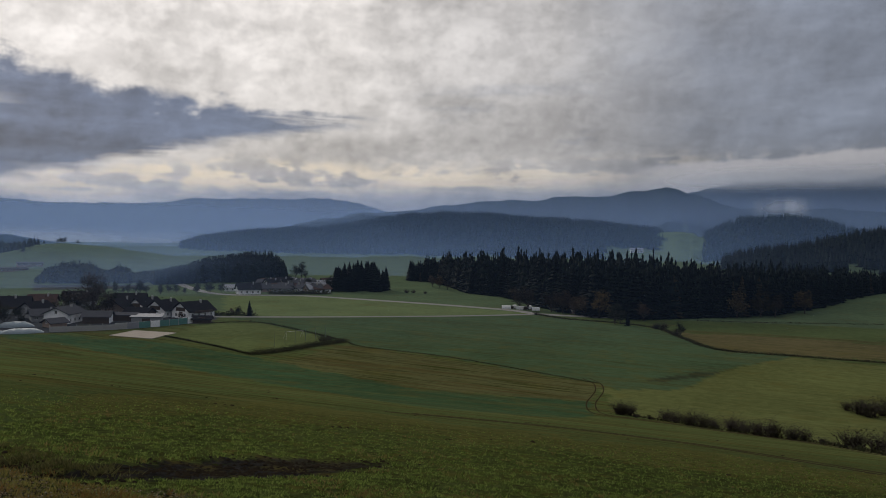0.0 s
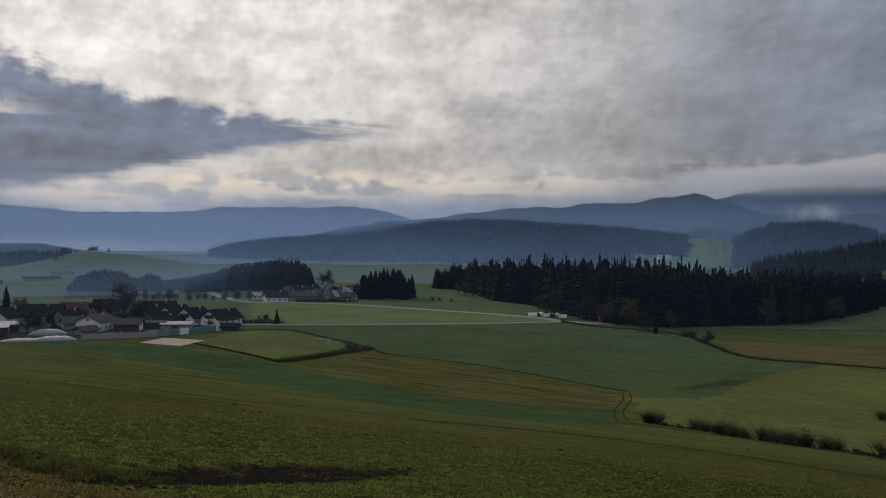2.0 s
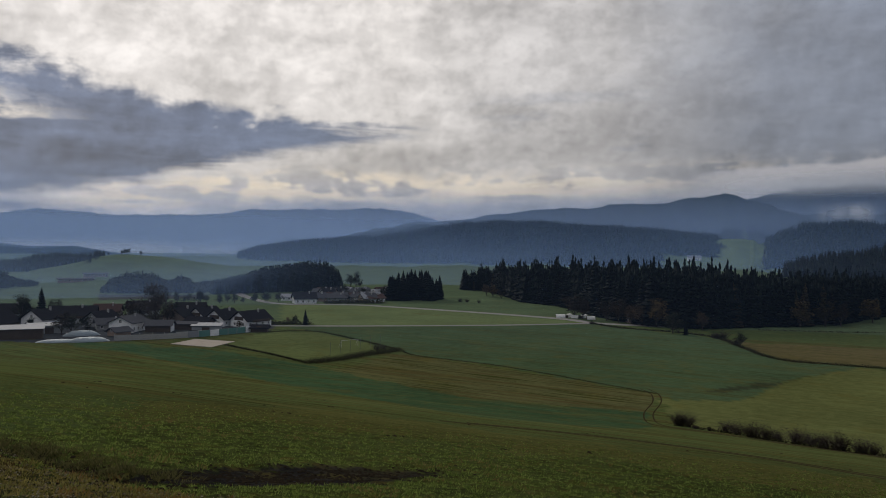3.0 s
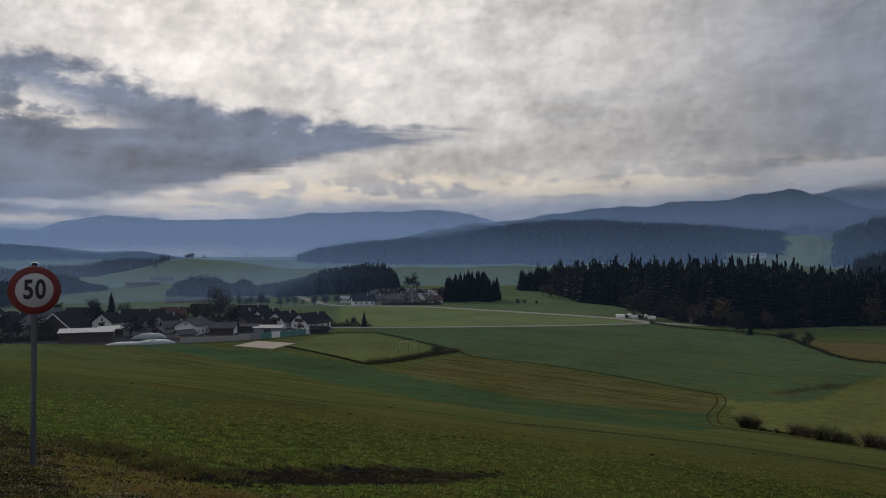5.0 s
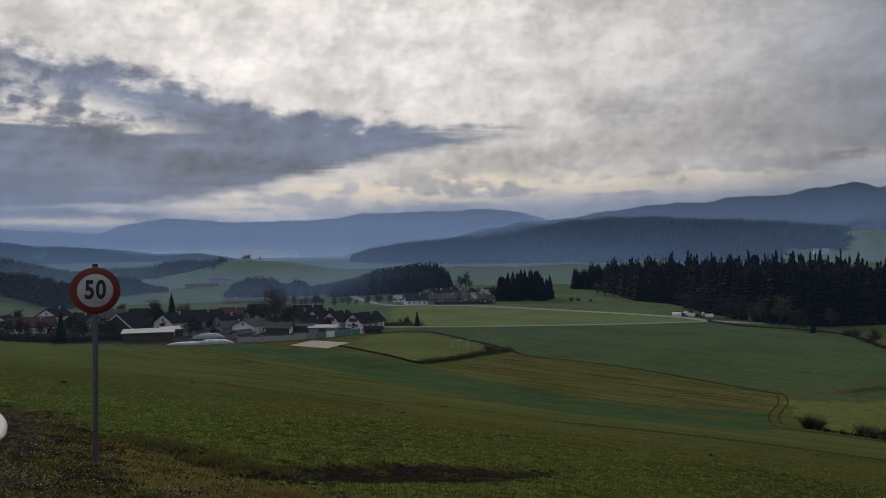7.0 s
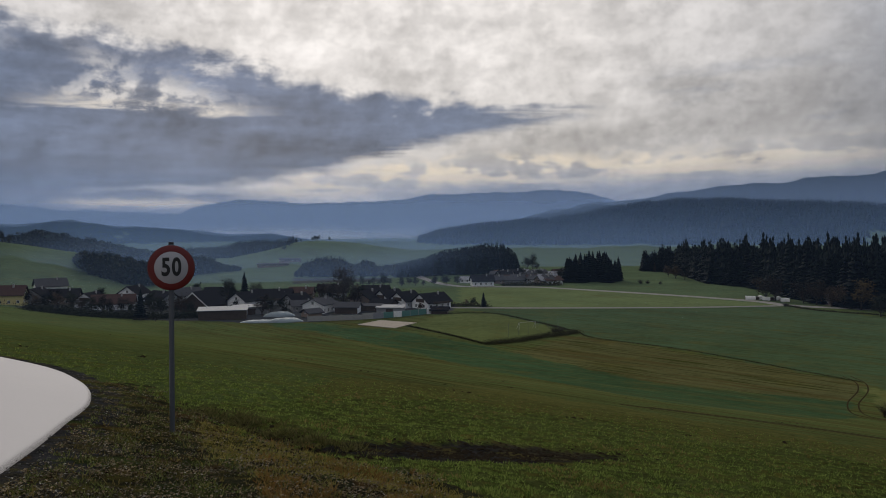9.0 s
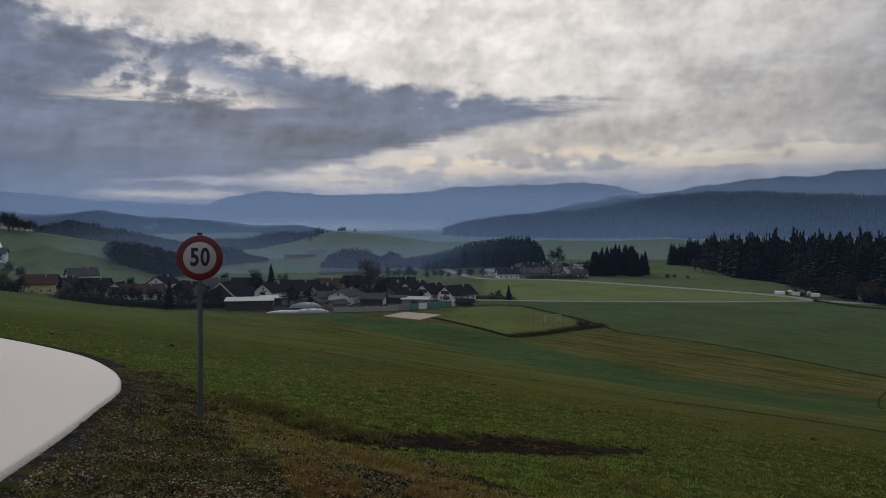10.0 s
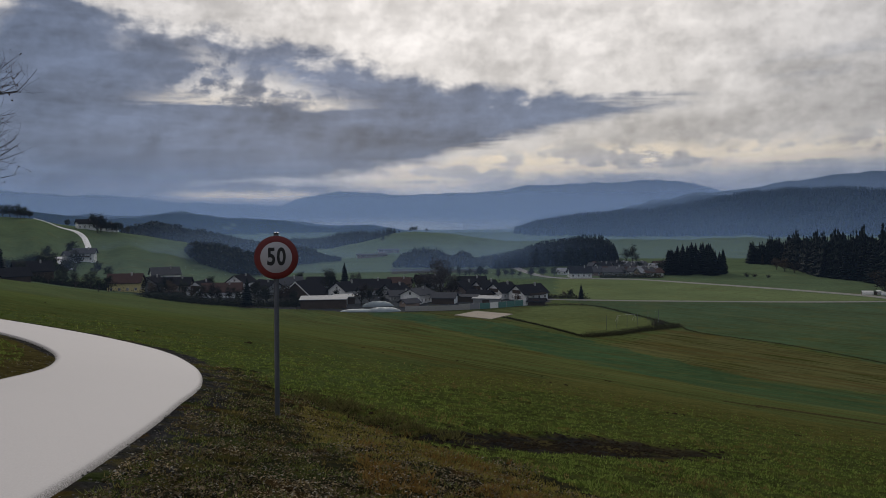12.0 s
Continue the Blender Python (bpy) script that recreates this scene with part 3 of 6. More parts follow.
def fbm(x, y, scale, seed, octaves=4):
    """Cheap smooth noise over the plan."""
    rs = np.random.RandomState(seed)
    total = np.zeros_like(x)
    for o in range(octaves):
        for _ in range(4):
            a, ph = rs.uniform(0, math.pi), rs.uniform(0, 6.28)
            f = 2 * math.pi / scale * 2 ** o * rs.uniform(0.7, 1.3)
            total += np.sin(f * (x * np.cos(a) + y * np.sin(a)) + ph) / 4 / 1.7 ** o
    return total


def relief(x, y):
    """Tussocks and hollows of the near slope; none on the lane."""
    near = np.clip((55 - np.hypot(x, y)) / 20, 0, 1) * np.clip((lane_distance(x, y) - 0.3) / 1.5, 0, 1)
    return near * (0.022 * fbm(x, y, 0.9, 1) + 0.035 * fbm(x, y, 3.5, 2))


def glade(b, r, wobble=0.0):
    """Meadow left open on the far slope."""
    upper = (b > 15.5 + wobble) & (b < 18.5 + 0.5 * wobble) & (r > 1330) & (r < 2150)
    lower = (b > 11.6 + wobble) & (b < 17.5 + wobble) & (r > 1330) & (r < 1640 + 40 * wobble)
    return upper | lower


def build_ground():
    """One sheet from the bend in the road to the horizon, finest where the view lies."""
    rings = [0.0, 0.35]
    while rings[-1] < 4930:
        r = rings[-1]
        rings.append(r * (1.03 if r < 5 else 1.013 if r < 30 else 1.02 if r < 55 else 1.0125 if r < 620 else 1.02))
    rings = np.array(rings[1:])
    angles = np.radians(np.concatenate((np.arange(-64, 42, 0.29), np.arange(42, 296, 2.4))))
    n, k = len(rings), len(angles)
    rr, aa = np.meshgrid(rings, angles, indexing="ij")
    x, y = (rr * np.sin(aa)).ravel(), (rr * np.cos(aa)).ravel()
    z = heights(x, y)
    r, b = np.hypot(x, y), np.degrees(np.arctan2(x, y))

    lane = lane_distance(x, y)
    z = z - 0.07 * np.clip((-0.02 - lane) / 0.25, 0, 1)
    z = z + relief(x, y)
    far = np.clip((r - 1300) / 700, 0, 1)
    z = z + far * (9 * fbm(x, y, 420, 3) + 4 * fbm(x, y, 120, 4)) * np.clip((z + 30) / 90, 0, 1)
    # crops; beyond 370 m the base colour takes on the grey-blue of haze
    crop = np.empty((len(x), 3))
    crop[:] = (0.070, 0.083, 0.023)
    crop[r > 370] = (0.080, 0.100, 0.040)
    furrow = 0.85 * np.clip((r - 40) / 15, 0, 1) * (r < 330) * (b < 45)
    furrow *= np.clip((b + 46) / 20, 0.15, 1)
    wood = np.zeros_like(x)

    def sow(mask, colour, lines=0.0):
        crop[mask] = colour
        furrow[mask] = lines

    true_x, true_y = x, y
    x, y = x + 1.3 * fbm(x, y, 14, 21, 3), y + 1.3 * fbm(x, y, 17, 22, 3)
    sow(inside(x, y, UPPER), (0.058, 0.083, 0.033), 0.4)
    sow(inside(x, y, SOWN), (0.041, 0.070, 0.026), 0.4)
    sow(inside(x, y, STUBBLE), (0.088, 0.080, 0.027), 0.95)
    sow(inside(x, y, YELLOWED), (0.106, 0.106, 0.030), 0.2)
    sow(inside(x, y, [plan(*p) for p in ((14.6, 203), (19.6, 226), (18.6, 216), (15.6, 199))]), (0.040, 0.044, 0.020), 0.3)
    sow(inside(x, y, BETWEEN), (0.115, 0.130, 0.044), 0.0)
    sow(inside(x, y, SPORT), (0.094, 0.102, 0.030), 0.0)
    sow(inside(x, y, PLOUGHED), (0.050, 0.045, 0.034), 0.2)
    sow(inside(x, y, MARSH), (0.105, 0.080, 0.028), 0.5)
    x, y = true_x, true_y
    sow(inside(x, y, YARDS), (0.052, 0.050, 0.044), 0.0)
    edge = np.interp(b, (-50, -29.4, -21, -11.4, -1.5, 9.2, 19, 30, 40), (30, 38, 46, 56, 50, 45, 45, 40, 36))
    inner = np.interp(b, (-50, -29.4, -15.3, -1.5, 9.2, 17, 30, 40), (16, 21, 30, 30.6, 29.3, 27, 27, 26))
    sow((r < edge + 4 * fbm(x, y, 9, 5)) & (b > -26 + 2 * fbm(x, y, 11, 28)) & (b < 60), (0.088, 0.082, 0.021), 0.0)
    sow((r < inner + 3.5 * fbm(x, y, 7, 6)) & (b > -64) & (b < 60), (0.066, 0.072, 0.018), 0.0)
    sow(inside(x + 0.5 * fbm(x, y, 1.6, 23) + 0.3 * fbm(x, y, 0.4, 74), y + 0.5 * fbm(x, y, 1.9, 24) + 0.3 * fbm(x, y, 0.4, 75), VERGE), (0.030, 0.027, 0.013), 0.0)
    sow((lane < 0.55 + 0.25 * fbm(x, y, 1.3, 12)) & (r < 60), (0.036, 0.032, 0.027), 0.0)
    verge = inside(x + 0.5 * fbm(x, y, 1.6, 23) + 0.3 * fbm(x, y, 0.4, 74), y + 0.5 * fbm(x, y, 1.9, 24) + 0.3 * fbm(x, y, 0.4, 75), VERGE)
    sow(verge & (fbm(x, y, 2.2, 26) > 0.45), (0.062, 0.036, 0.013), 0.0)
    sow(verge & (fbm(x, y, 1.8, 27) > 0.5), (0.040, 0.046, 0.014), 0.0)
    sow(inside(x, y, ISLAND), (0.078, 0.058, 0.018), 0.0)
    dx, dy = x + 3.4, y - 14.2
    along, across = 0.5 * dx + 0.86 * dy, 0.86 * dx - 0.5 * dy
    bare = np.exp(-(along / 4.1) ** 2 - ((across - 0.15 * np.sin(2 * along)) / 1.2) ** 2) + 0.16 * fbm(x, y, 0.8, 7)
    sow(bare > 0.45, (0.030, 0.025, 0.019), 0.0)
    dx, dy = x + 7.3, y - 12.3
    along, across = 0.83 * dx - 0.56 * dy, 0.56 * dx + 0.83 * dy
    sow(np.exp(-(along / 2.7) ** 2 - ((across - 0.1 * np.sin(3 * along)) / 0.34) ** 2) + 0.1 * fbm(x, y, 0.6, 8) > 0.8, (0.034, 0.028, 0.016), 0.0)
    # woods on the hills, with meadows left open
    forest = (r > 1340) & (z > -26)
    open_slope = glade(b, r, 0.5 * fbm(x, y, 260, 31))
    forest &= ~open_slope
    forest |= (r > 900) & (b > 17.5) & (b < 70) & (z > -24)
    forest |= (r > 850) & (b < -31) & (b > -75) & (z > -24)
    open_land = (r > 1400) & (r < 3100) & (fbm(x, y, 520, 9) + 0.4 * fbm(x, y, 160, 10) > 1.05)
    sow(forest, (0.019, 0.028, 0.021), 0.0)
    wood[forest] = 1.0
    sow(open_slope, (0.10, 0.125, 0.045), 0.0)
    sow(forest & open_land, (0.07, 0.085, 0.04), 0.0)
    wood[forest & open_land] = 0.4
    # lens corner falloff painted in: near crop colour darkens to the right
    corner_dim = (r < inner) & (b > 2) & (b < 60)
    crop[corner_dim] *= (1 - 0.22 * np.clip((b[corner_dim] - 2) / 10, 0, 1))[:, None]
    crop *= (0.89, 1.0, 1.26)
    verts = np.concatenate((np.array([[0, 0, ground(0, 0)]]), np.stack((x, y, z), 1)))
    i, j = np.meshgrid(np.arange(n - 1), np.arange(k), indexing="ij")
    j2 = (j + 1) % k
    quads = np.stack((1 + i * k + j, 1 + (i + 1) * k + j, 1 + (i + 1) * k + j2, 1 + i * k + j2), -1).reshape(-1, 4)[:, ::-1]
    fan = np.array([(0, 1 + a, 1 + (a + 1) % k) for a in range(k)])[:, ::-1]
    me = bpy.data.meshes.new("ground")
    me.vertices.add(len(verts))
    me.vertices.foreach_set("co", verts.ravel())
    loops = np.concatenate((quads.ravel(), fan.ravel()))
    me.loops.add(len(loops))
    me.loops.foreach_set("vertex_index", loops.astype(np.int32))
    starts = np.concatenate((np.arange(len(quads)) * 4, len(quads) * 4 + np.arange(len(fan)) * 3))
    me.polygons.add(len(starts))
    me.polygons.foreach_set("loop_start", starts.astype(np.int32))
    me.polygons.foreach_set("use_smooth", np.ones(len(starts), dtype=bool))
    me.update(calc_edges=True)
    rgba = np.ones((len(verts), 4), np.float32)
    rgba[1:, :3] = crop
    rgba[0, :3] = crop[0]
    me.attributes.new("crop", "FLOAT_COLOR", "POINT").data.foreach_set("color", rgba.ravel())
    kinds = np.zeros((len(verts), 4), np.float32)
    kinds[1:, 0], kinds[1:, 1], kinds[1:, 2], kinds[:, 3] = furrow, np.clip((90 - r) / 50, 0, 1), wood, 1
    me.attributes.new("kind", "FLOAT_COLOR", "POINT").data.foreach_set("color", kinds.ravel())
    me.materials.append(LAND)
    tagged(new("ground", me), "green autumn meadows falling to a valley with wooded hills", "ground", kind="structure")


build_ground()


def ribbon(name, points, width, mat, label, category, step=0.6, lift=0.03, cross=8, kind="structure"):
    """A way laid on the ground, with a slight camber and edges let into the turf."""
    line = smooth_line(points, step)
    verts, faces, side = [], [], []
    for i, p in enumerate(line):
        way = line[min(i + 1, len(line) - 1)] - line[max(i - 1, 0)]
        way.z = 0
        way.normalize()
        out = Vector((way.y, -way.x, 0))
        for j in range(cross + 1):
            s = 2 * j / cross - 1
            q = p + out * s * (width(p) if callable(width) else width) / 2
            drop = -lift - 0.10 if abs(s) == 1 else 0
            verts.append((q.x, q.y, ground(q.x, q.y) + lift + 0.015 * (1 - s * s) + drop))
            side.append(abs(s))
    for i in range(len(line) - 1):
        for j in range(cross):
            a = i * (cross + 1) + j
            faces.append((a, a + cross + 1, a + cross + 2, a + 1))
    me = mesh_of(name, verts, faces, mat, True)
    me.attributes.new("side", "FLOAT", "POINT").data.foreach_set("value", np.array(side, np.float32))
    return tagged(new(name, me), label, category, kind=kind)


ribbon("road", LANE_COURSE, lane_width, ROAD, "pale damp asphalt lane bending through the grass", "road", 0.4, 0.03, 30)
ribbon("main_road", [plan(*p) for p in ((-19.5, 640), (-18.1, 545), (-15.8, 475), (-12, 468), (-9.1, 463), (-1.7, 425), (4.9, 395), (7.3, 377), (12, 372))],
       7.0, LANE, "light grey asphalt road across the valley floor", "road", 6, 0.25, 4)
ribbon("field_lane", [plan(*p) for p in ((-17.5, 345), (-15.4, 343), (-7.5, 345), (0.8, 356), (7.3, 377))],
       3.4, LANE, "pale gravel lane between the meadows", "road", 6, 0.25, 4)

# ---------------------------------------------------------------- distance haze as tinted sheets, mist and low cloud


def mist(name, rng, top, density, bearings=(-76, 56), low=HOLLOW, ragged=0.45, size=0.004, label="see-through bluish sheet standing in for distance haze", foot=None, colour=(0.37, 0.57, 0.98), fade=6):
    """An upright curved sheet of painted haze, mist or cloud across the valley, fading out at its ends."""
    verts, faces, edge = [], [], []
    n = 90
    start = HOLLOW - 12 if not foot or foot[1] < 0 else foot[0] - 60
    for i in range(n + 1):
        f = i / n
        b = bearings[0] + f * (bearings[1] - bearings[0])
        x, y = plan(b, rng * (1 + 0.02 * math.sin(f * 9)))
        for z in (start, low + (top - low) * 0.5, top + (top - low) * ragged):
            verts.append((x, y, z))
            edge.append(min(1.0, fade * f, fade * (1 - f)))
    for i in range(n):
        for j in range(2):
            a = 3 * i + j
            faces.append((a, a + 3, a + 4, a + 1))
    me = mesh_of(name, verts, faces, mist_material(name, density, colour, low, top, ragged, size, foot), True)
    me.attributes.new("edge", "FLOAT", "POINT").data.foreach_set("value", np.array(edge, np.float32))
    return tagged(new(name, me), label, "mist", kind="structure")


# bluish sheets stand in for distance haze, its tone set by their colour
HAZE_TINT = (0.38, 0.54, 0.88)
mist("mist", 205, 90, 0.024, bearings=(-66, 46), low=20, foot=(-31, -16), label="faint see-through haze sheet lifting the dark tones behind it", fade=20)
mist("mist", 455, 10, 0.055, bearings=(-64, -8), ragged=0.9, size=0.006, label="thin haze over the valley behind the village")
mist("mist", 552, 0, 0.15, bearings=(-52, -11), ragged=0.9, size=0.009, label="thin see-through haze sheet before the hump wood")
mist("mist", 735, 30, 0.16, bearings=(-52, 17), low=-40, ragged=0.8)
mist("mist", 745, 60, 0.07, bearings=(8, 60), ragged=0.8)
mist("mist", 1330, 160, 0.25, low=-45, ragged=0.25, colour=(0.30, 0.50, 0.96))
mist("mist", 2300, 220, 0.26, low=0, ragged=0.25, colour=HAZE_TINT)
mist("mist", 2900, 330, 0.26, low=80, ragged=0.2, colour=HAZE_TINT)
mist("mist", 3680, 330, 0.42, low=60, ragged=0.2, colour=HAZE_TINT, label="blue distance haze before the farthest ridge")
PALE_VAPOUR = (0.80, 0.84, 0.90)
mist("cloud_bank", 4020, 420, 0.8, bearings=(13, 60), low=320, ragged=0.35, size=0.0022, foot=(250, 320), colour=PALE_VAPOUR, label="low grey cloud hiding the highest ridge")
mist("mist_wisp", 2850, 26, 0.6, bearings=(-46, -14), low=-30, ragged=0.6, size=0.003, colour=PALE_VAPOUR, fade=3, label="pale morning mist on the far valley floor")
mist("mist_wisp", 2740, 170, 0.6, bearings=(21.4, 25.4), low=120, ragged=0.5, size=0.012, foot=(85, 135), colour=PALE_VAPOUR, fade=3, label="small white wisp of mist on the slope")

# ---------------------------------------------------------------- trees


def spruce_lists(rng, h, tiers=13, arms=9, spread=0.17):
    """Crown of drooping boughs in ragged tiers round a dense core."""
    verts, faces = [], []
    core = 6
    for i in range(core):
        a = 2 * math.pi * i / core
        verts.append(Vector((math.cos(a) * h * spread * 0.5, math.sin(a) * h * spread * 0.5, h * 0.10)))
    verts.append(Vector((0, 0, h * 0.97)))
    for i in range(core):
        faces.append((i, (i + 1) % core, core))
    for t in range(tiers):
        u = t / (tiers - 1)
        z = h * (0.07 + 0.88 * u)
        reach = h * spread * (1 - u) ** 0.72 + 0.016 * h
        n = max(5, int(arms * (1 - 0.35 * u)))
        off = rng.uniform(0, 6.28)
        for k in range(n):
            a = off + 2 * math.pi * (k + rng.uniform(-0.3, 0.3)) / n
            l = reach * rng.uniform(0.62, 1.25)
            d = Vector((math.cos(a), math.sin(a), 0))
            s = Vector((-d.y, d.x, 0))
            wide = l * rng.uniform(0.28, 0.42) + 0.01 * h
            base = len(verts)
            verts += [d * l * 0.1 + Vector((0, 0, z + 0.05 * h)), d * l * 0.6 + s * wide + Vector((0, 0, z - 0.005 * h)),
                      d * l + Vector((0, 0, z - 0.06 * l - 0.02 * h)), d * l * 0.6 - s * wide + Vector((0, 0, z - 0.005 * h)),
                      d * l * 0.5 + Vector((0, 0, z - 0.06 * h))]
            faces += [(base, base + 1, base + 2), (base, base + 2, base + 3), (base + 1, base + 4, base + 2), (base + 4, base + 3, base + 2)]
    return verts, faces


def trunk_mesh(h, r, mat=BARK, sides=7):
    verts, faces = [], []
    p = Vector((0, 0, -0.4))
    for i in range(4):
        q = Vector((0.01 * h * math.sin(i), 0.01 * h * math.cos(2 * i), h * 0.92 * (i + 1) / 4))
        tube(verts, faces, p, q, r * (1 - 0.22 * i), r * (1 - 0.22 * (i + 1)), sides)
        p = q
    return mesh_of("trunk", verts, faces, mat, True)


def make_spruces(count, mat, label, category="tree", spread=0.19, height=26.0, seed=3, name="spruce_tree"):
    """Templates, all of one height; copies are scaled."""
    made = []
    for i in range(count):
        rng = random.Random(seed + i)
        h = height
        verts, faces = spruce_lists(rng, h, 15, 10, spread * rng.uniform(0.85, 1.15))
        made.append((h, trunk_mesh(h, h * 0.012), mesh_of("crown", verts, faces, mat)))
    return name, label, category, made


def plant(kit, x, y, h, turn, group="", sink=0.15, label=""):
    """One tree with its trunk and crown."""
    name, base_label, category, made = kit
    th, trunk, crown = made[int(turn * 7.3) % len(made)]
    m = pose(x, y, ground(x, y) - sink, 0, 0, turn) @ Matrix.Scale(h / th, 4)
    tree = thing(name, m, label or base_label, category, group)
    part("trunk", trunk, BARK, tree)
    part("crown", crown, NEEDLES, tree)
    return tree


def scatter(name, places, lists, mat, label, category="woodland", squash=(0.8, 1.2), seed=5, lowest=None):
    """A wood as one mesh: places are (x, y, sink, height); lists are shapes of height 1."""
    rng = np.random.RandomState(seed)
    spots = np.array(places)
    level = heights(spots[:, 0], spots[:, 1])
    if lowest is not None:
        spots, level = spots[level > lowest], level[level > lowest]
    places = [(x, y, z - sink, h) for (x, y, sink, h), z in zip(spots.tolist(), level.tolist())]
    vs, fs, base = [], [], 0
    shapes = [(np.array([tuple(v) for v in vv]), np.array(ff)) for vv, ff in lists]
    for i, (x, y, z, h) in enumerate(places):
        sv, sf = shapes[i % len(shapes)]
        a, w = rng.uniform(0, 6.28), rng.uniform(*squash)
        c, s = math.cos(a) * h * w, math.sin(a) * h * w
        v = np.empty_like(sv)
        v[:, 0], v[:, 1], v[:, 2] = x + c * sv[:, 0] - s * sv[:, 1], y + s * sv[:, 0] + c * sv[:, 1], z + h * sv[:, 2]
        vs.append(v)
        fs.append(sf + base)
        base += len(sv)
    verts, tris = np.concatenate(vs), np.concatenate(fs)
    me = bpy.data.meshes.new(name)
    me.vertices.add(len(verts))
    me.vertices.foreach_set("co", verts.ravel())
    me.loops.add(tris.size)
    me.loops.foreach_set("vertex_index", tris.ravel().astype(np.int32))
    me.polygons.add(len(tris))
    me.polygons.foreach_set("loop_start", (np.arange(len(tris)) * 3).astype(np.int32))
    me.update(calc_edges=True)
    me.materials.append(mat)
    return tagged(new(name, me), label, category, kind="stuff")


def clump_lists(rng, leaves=70, tall=1.0, wide=0.32, size=0.06, foot=0.25):
    """A loose crown of small leaf clumps, height 1, with gaps and an uneven outline."""
    verts, faces = [], []
    lobes = [Vector((rng.uniform(-1, 1) * wide * 0.6, rng.uniform(-1, 1) * wide * 0.6, rng.uniform(foot + 0.12, tall - 0.12))) for _ in range(6)]
    for _ in range(leaves):
        c = rng.choice(lobes)
        d = Vector((rng.gauss(0, 1), rng.gauss(0, 1), rng.gauss(0, 0.8)))
        d = d.normalized() * wide * 0.55 * rng.uniform(0.3, 1.0) ** 0.5
        p = c + d
        p.z = max(p.z, foot)
        u = Vector((rng.gauss(0, 1), rng.gauss(0, 1), rng.gauss(0, 1))).normalized()
        w = u.orthogonal().normalized()
        s = size * rng.uniform(0.6, 1.4)
        base = len(verts)
        verts += [p + u * s, p + w * s * 0.7, p - u * s * 0.8, p - w * s * 0.7]
        faces += [(base, base + 1, base + 2), (base, base + 2, base + 3)]
    return verts, faces


rng_wood = random.Random(11)
SPRUCE_FAR = [spruce_lists(random.Random(40 + i), 1.0, 6, 5, 0.235) for i in range(7)]
CONE_FAR = [spruce_lists(random.Random(80 + i), 1.0, 3, 4, 0.30) for i in range(4)]
ROUND_FAR = [clump_lists(random.Random(90 + i), 64, 1.0, 0.34, 0.085, 0.12) for i in range(5)]
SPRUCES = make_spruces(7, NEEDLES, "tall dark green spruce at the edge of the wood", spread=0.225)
LARCHES = make_spruces(4, LARCH, "tall larch with thin golden brown needles in the wood", spread=0.2, seed=33, name="larch_tree")

# the large spruce wood: its edge towards the meadows, then rows behind
WOOD_EDGE = [(-2.4, 640), (-0.5, 628), (2.0, 512), (5.3, 472), (7.3, 415), (9.5, 385), (12.2, 368), (16.1, 370), (20, 388), (23.4, 404), (26.2, 440), (29.0, 500), (34, 560), (40, 600)]
WOOD_BACK = [(-2.6, 700), (2.0, 640), (8, 600), (14, 560), (20, 560), (26, 600), (34, 690), (40, 720)]


def wood_edge(b):
    return float(np.interp(b, [p[0] for p in WOOD_EDGE], [p[1] for p in WOOD_EDGE]))


WOOD_TOPS = ((-2.0, -1.69), (-1.0, -1.38), (0.7, -1.1), (2.75, -1.0), (6.85, -0.9), (8.9, -0.66), (11.3, -0.34), (12.9, -0.75), (14, -0.82), (16.7, -1.25), (18.6, -1.39), (24, -1.25), (27.4, -1.31), (29.5, -1.5), (40, -1.6))


def top_height(b, r):
    """Height of the trees, so that the wood keeps its long level crown line over uneven ground."""
    x, y = plan(b, r)
    crown = 1.6 + r * math.tan(math.radians(float(np.interp(b, [p[0] for p in WOOD_TOPS], [p[1] for p in WOOD_TOPS]))))
    swell = 1.0 + 0.07 * math.sin(b * 4.7) + 0.06 * math.sin(b * 11.3 + 2)
    return min(max(crown - ground(x, y), 8.0), 27.0) * swell


group = "spruces along the edge of the wood"
b = -2.3
while b < 33.5:
    r = wood_edge(b) + rng_wood.uniform(0, 9)
    x, y = plan(b, r)
    share = rng_wood.choice((rng_wood.uniform(0.5, 0.85), rng_wood.uniform(0.8, 0.98)))
    brown = rng_wood.random() < (0.22 if b > 14 else 0.06)
    plant(LARCHES if brown else SPRUCES, x, y, top_height(b, r) * share, rng_wood.uniform(0, 360), group)
    b += math.degrees(3.1 / r) * rng_wood.uniform(0.6, 1.4)
places = []
for _ in range(3000):
    b = rng_wood.uniform(-2.4, 36)
    back = float(np.interp(b, [p[0] for p in WOOD_BACK], [p[1] for p in WOOD_BACK]))
    r = wood_edge(b) + 7 + (back - wood_edge(b)) * rng_wood.random() ** 1.6
    x, y = plan(b, r)
    places.append((x, y, 0.2, top_height(b, r) * (rng_wood.uniform(0.82, 1.0) if rng_wood.random() < 0.9 else rng_wood.uniform(1.0, 1.12))))
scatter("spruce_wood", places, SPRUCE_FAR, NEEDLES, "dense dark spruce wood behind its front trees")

# the grove of spruces standing alone in the meadow
group = "spruces of the lone grove"
for _ in range(66):
    f = rng_wood.random()
    b, r = -7.8 + 3.9 * f, 508 + rng_wood.uniform(0, 26)
    x, y = plan(b, r)
    plant(SPRUCES, x, y, rng_wood.uniform(14, 20) * (0.8 + 0.25 * math.sin(math.pi * f)), rng_wood.uniform(0, 360), group,
          label="dark spruce in a small grove on the meadow")

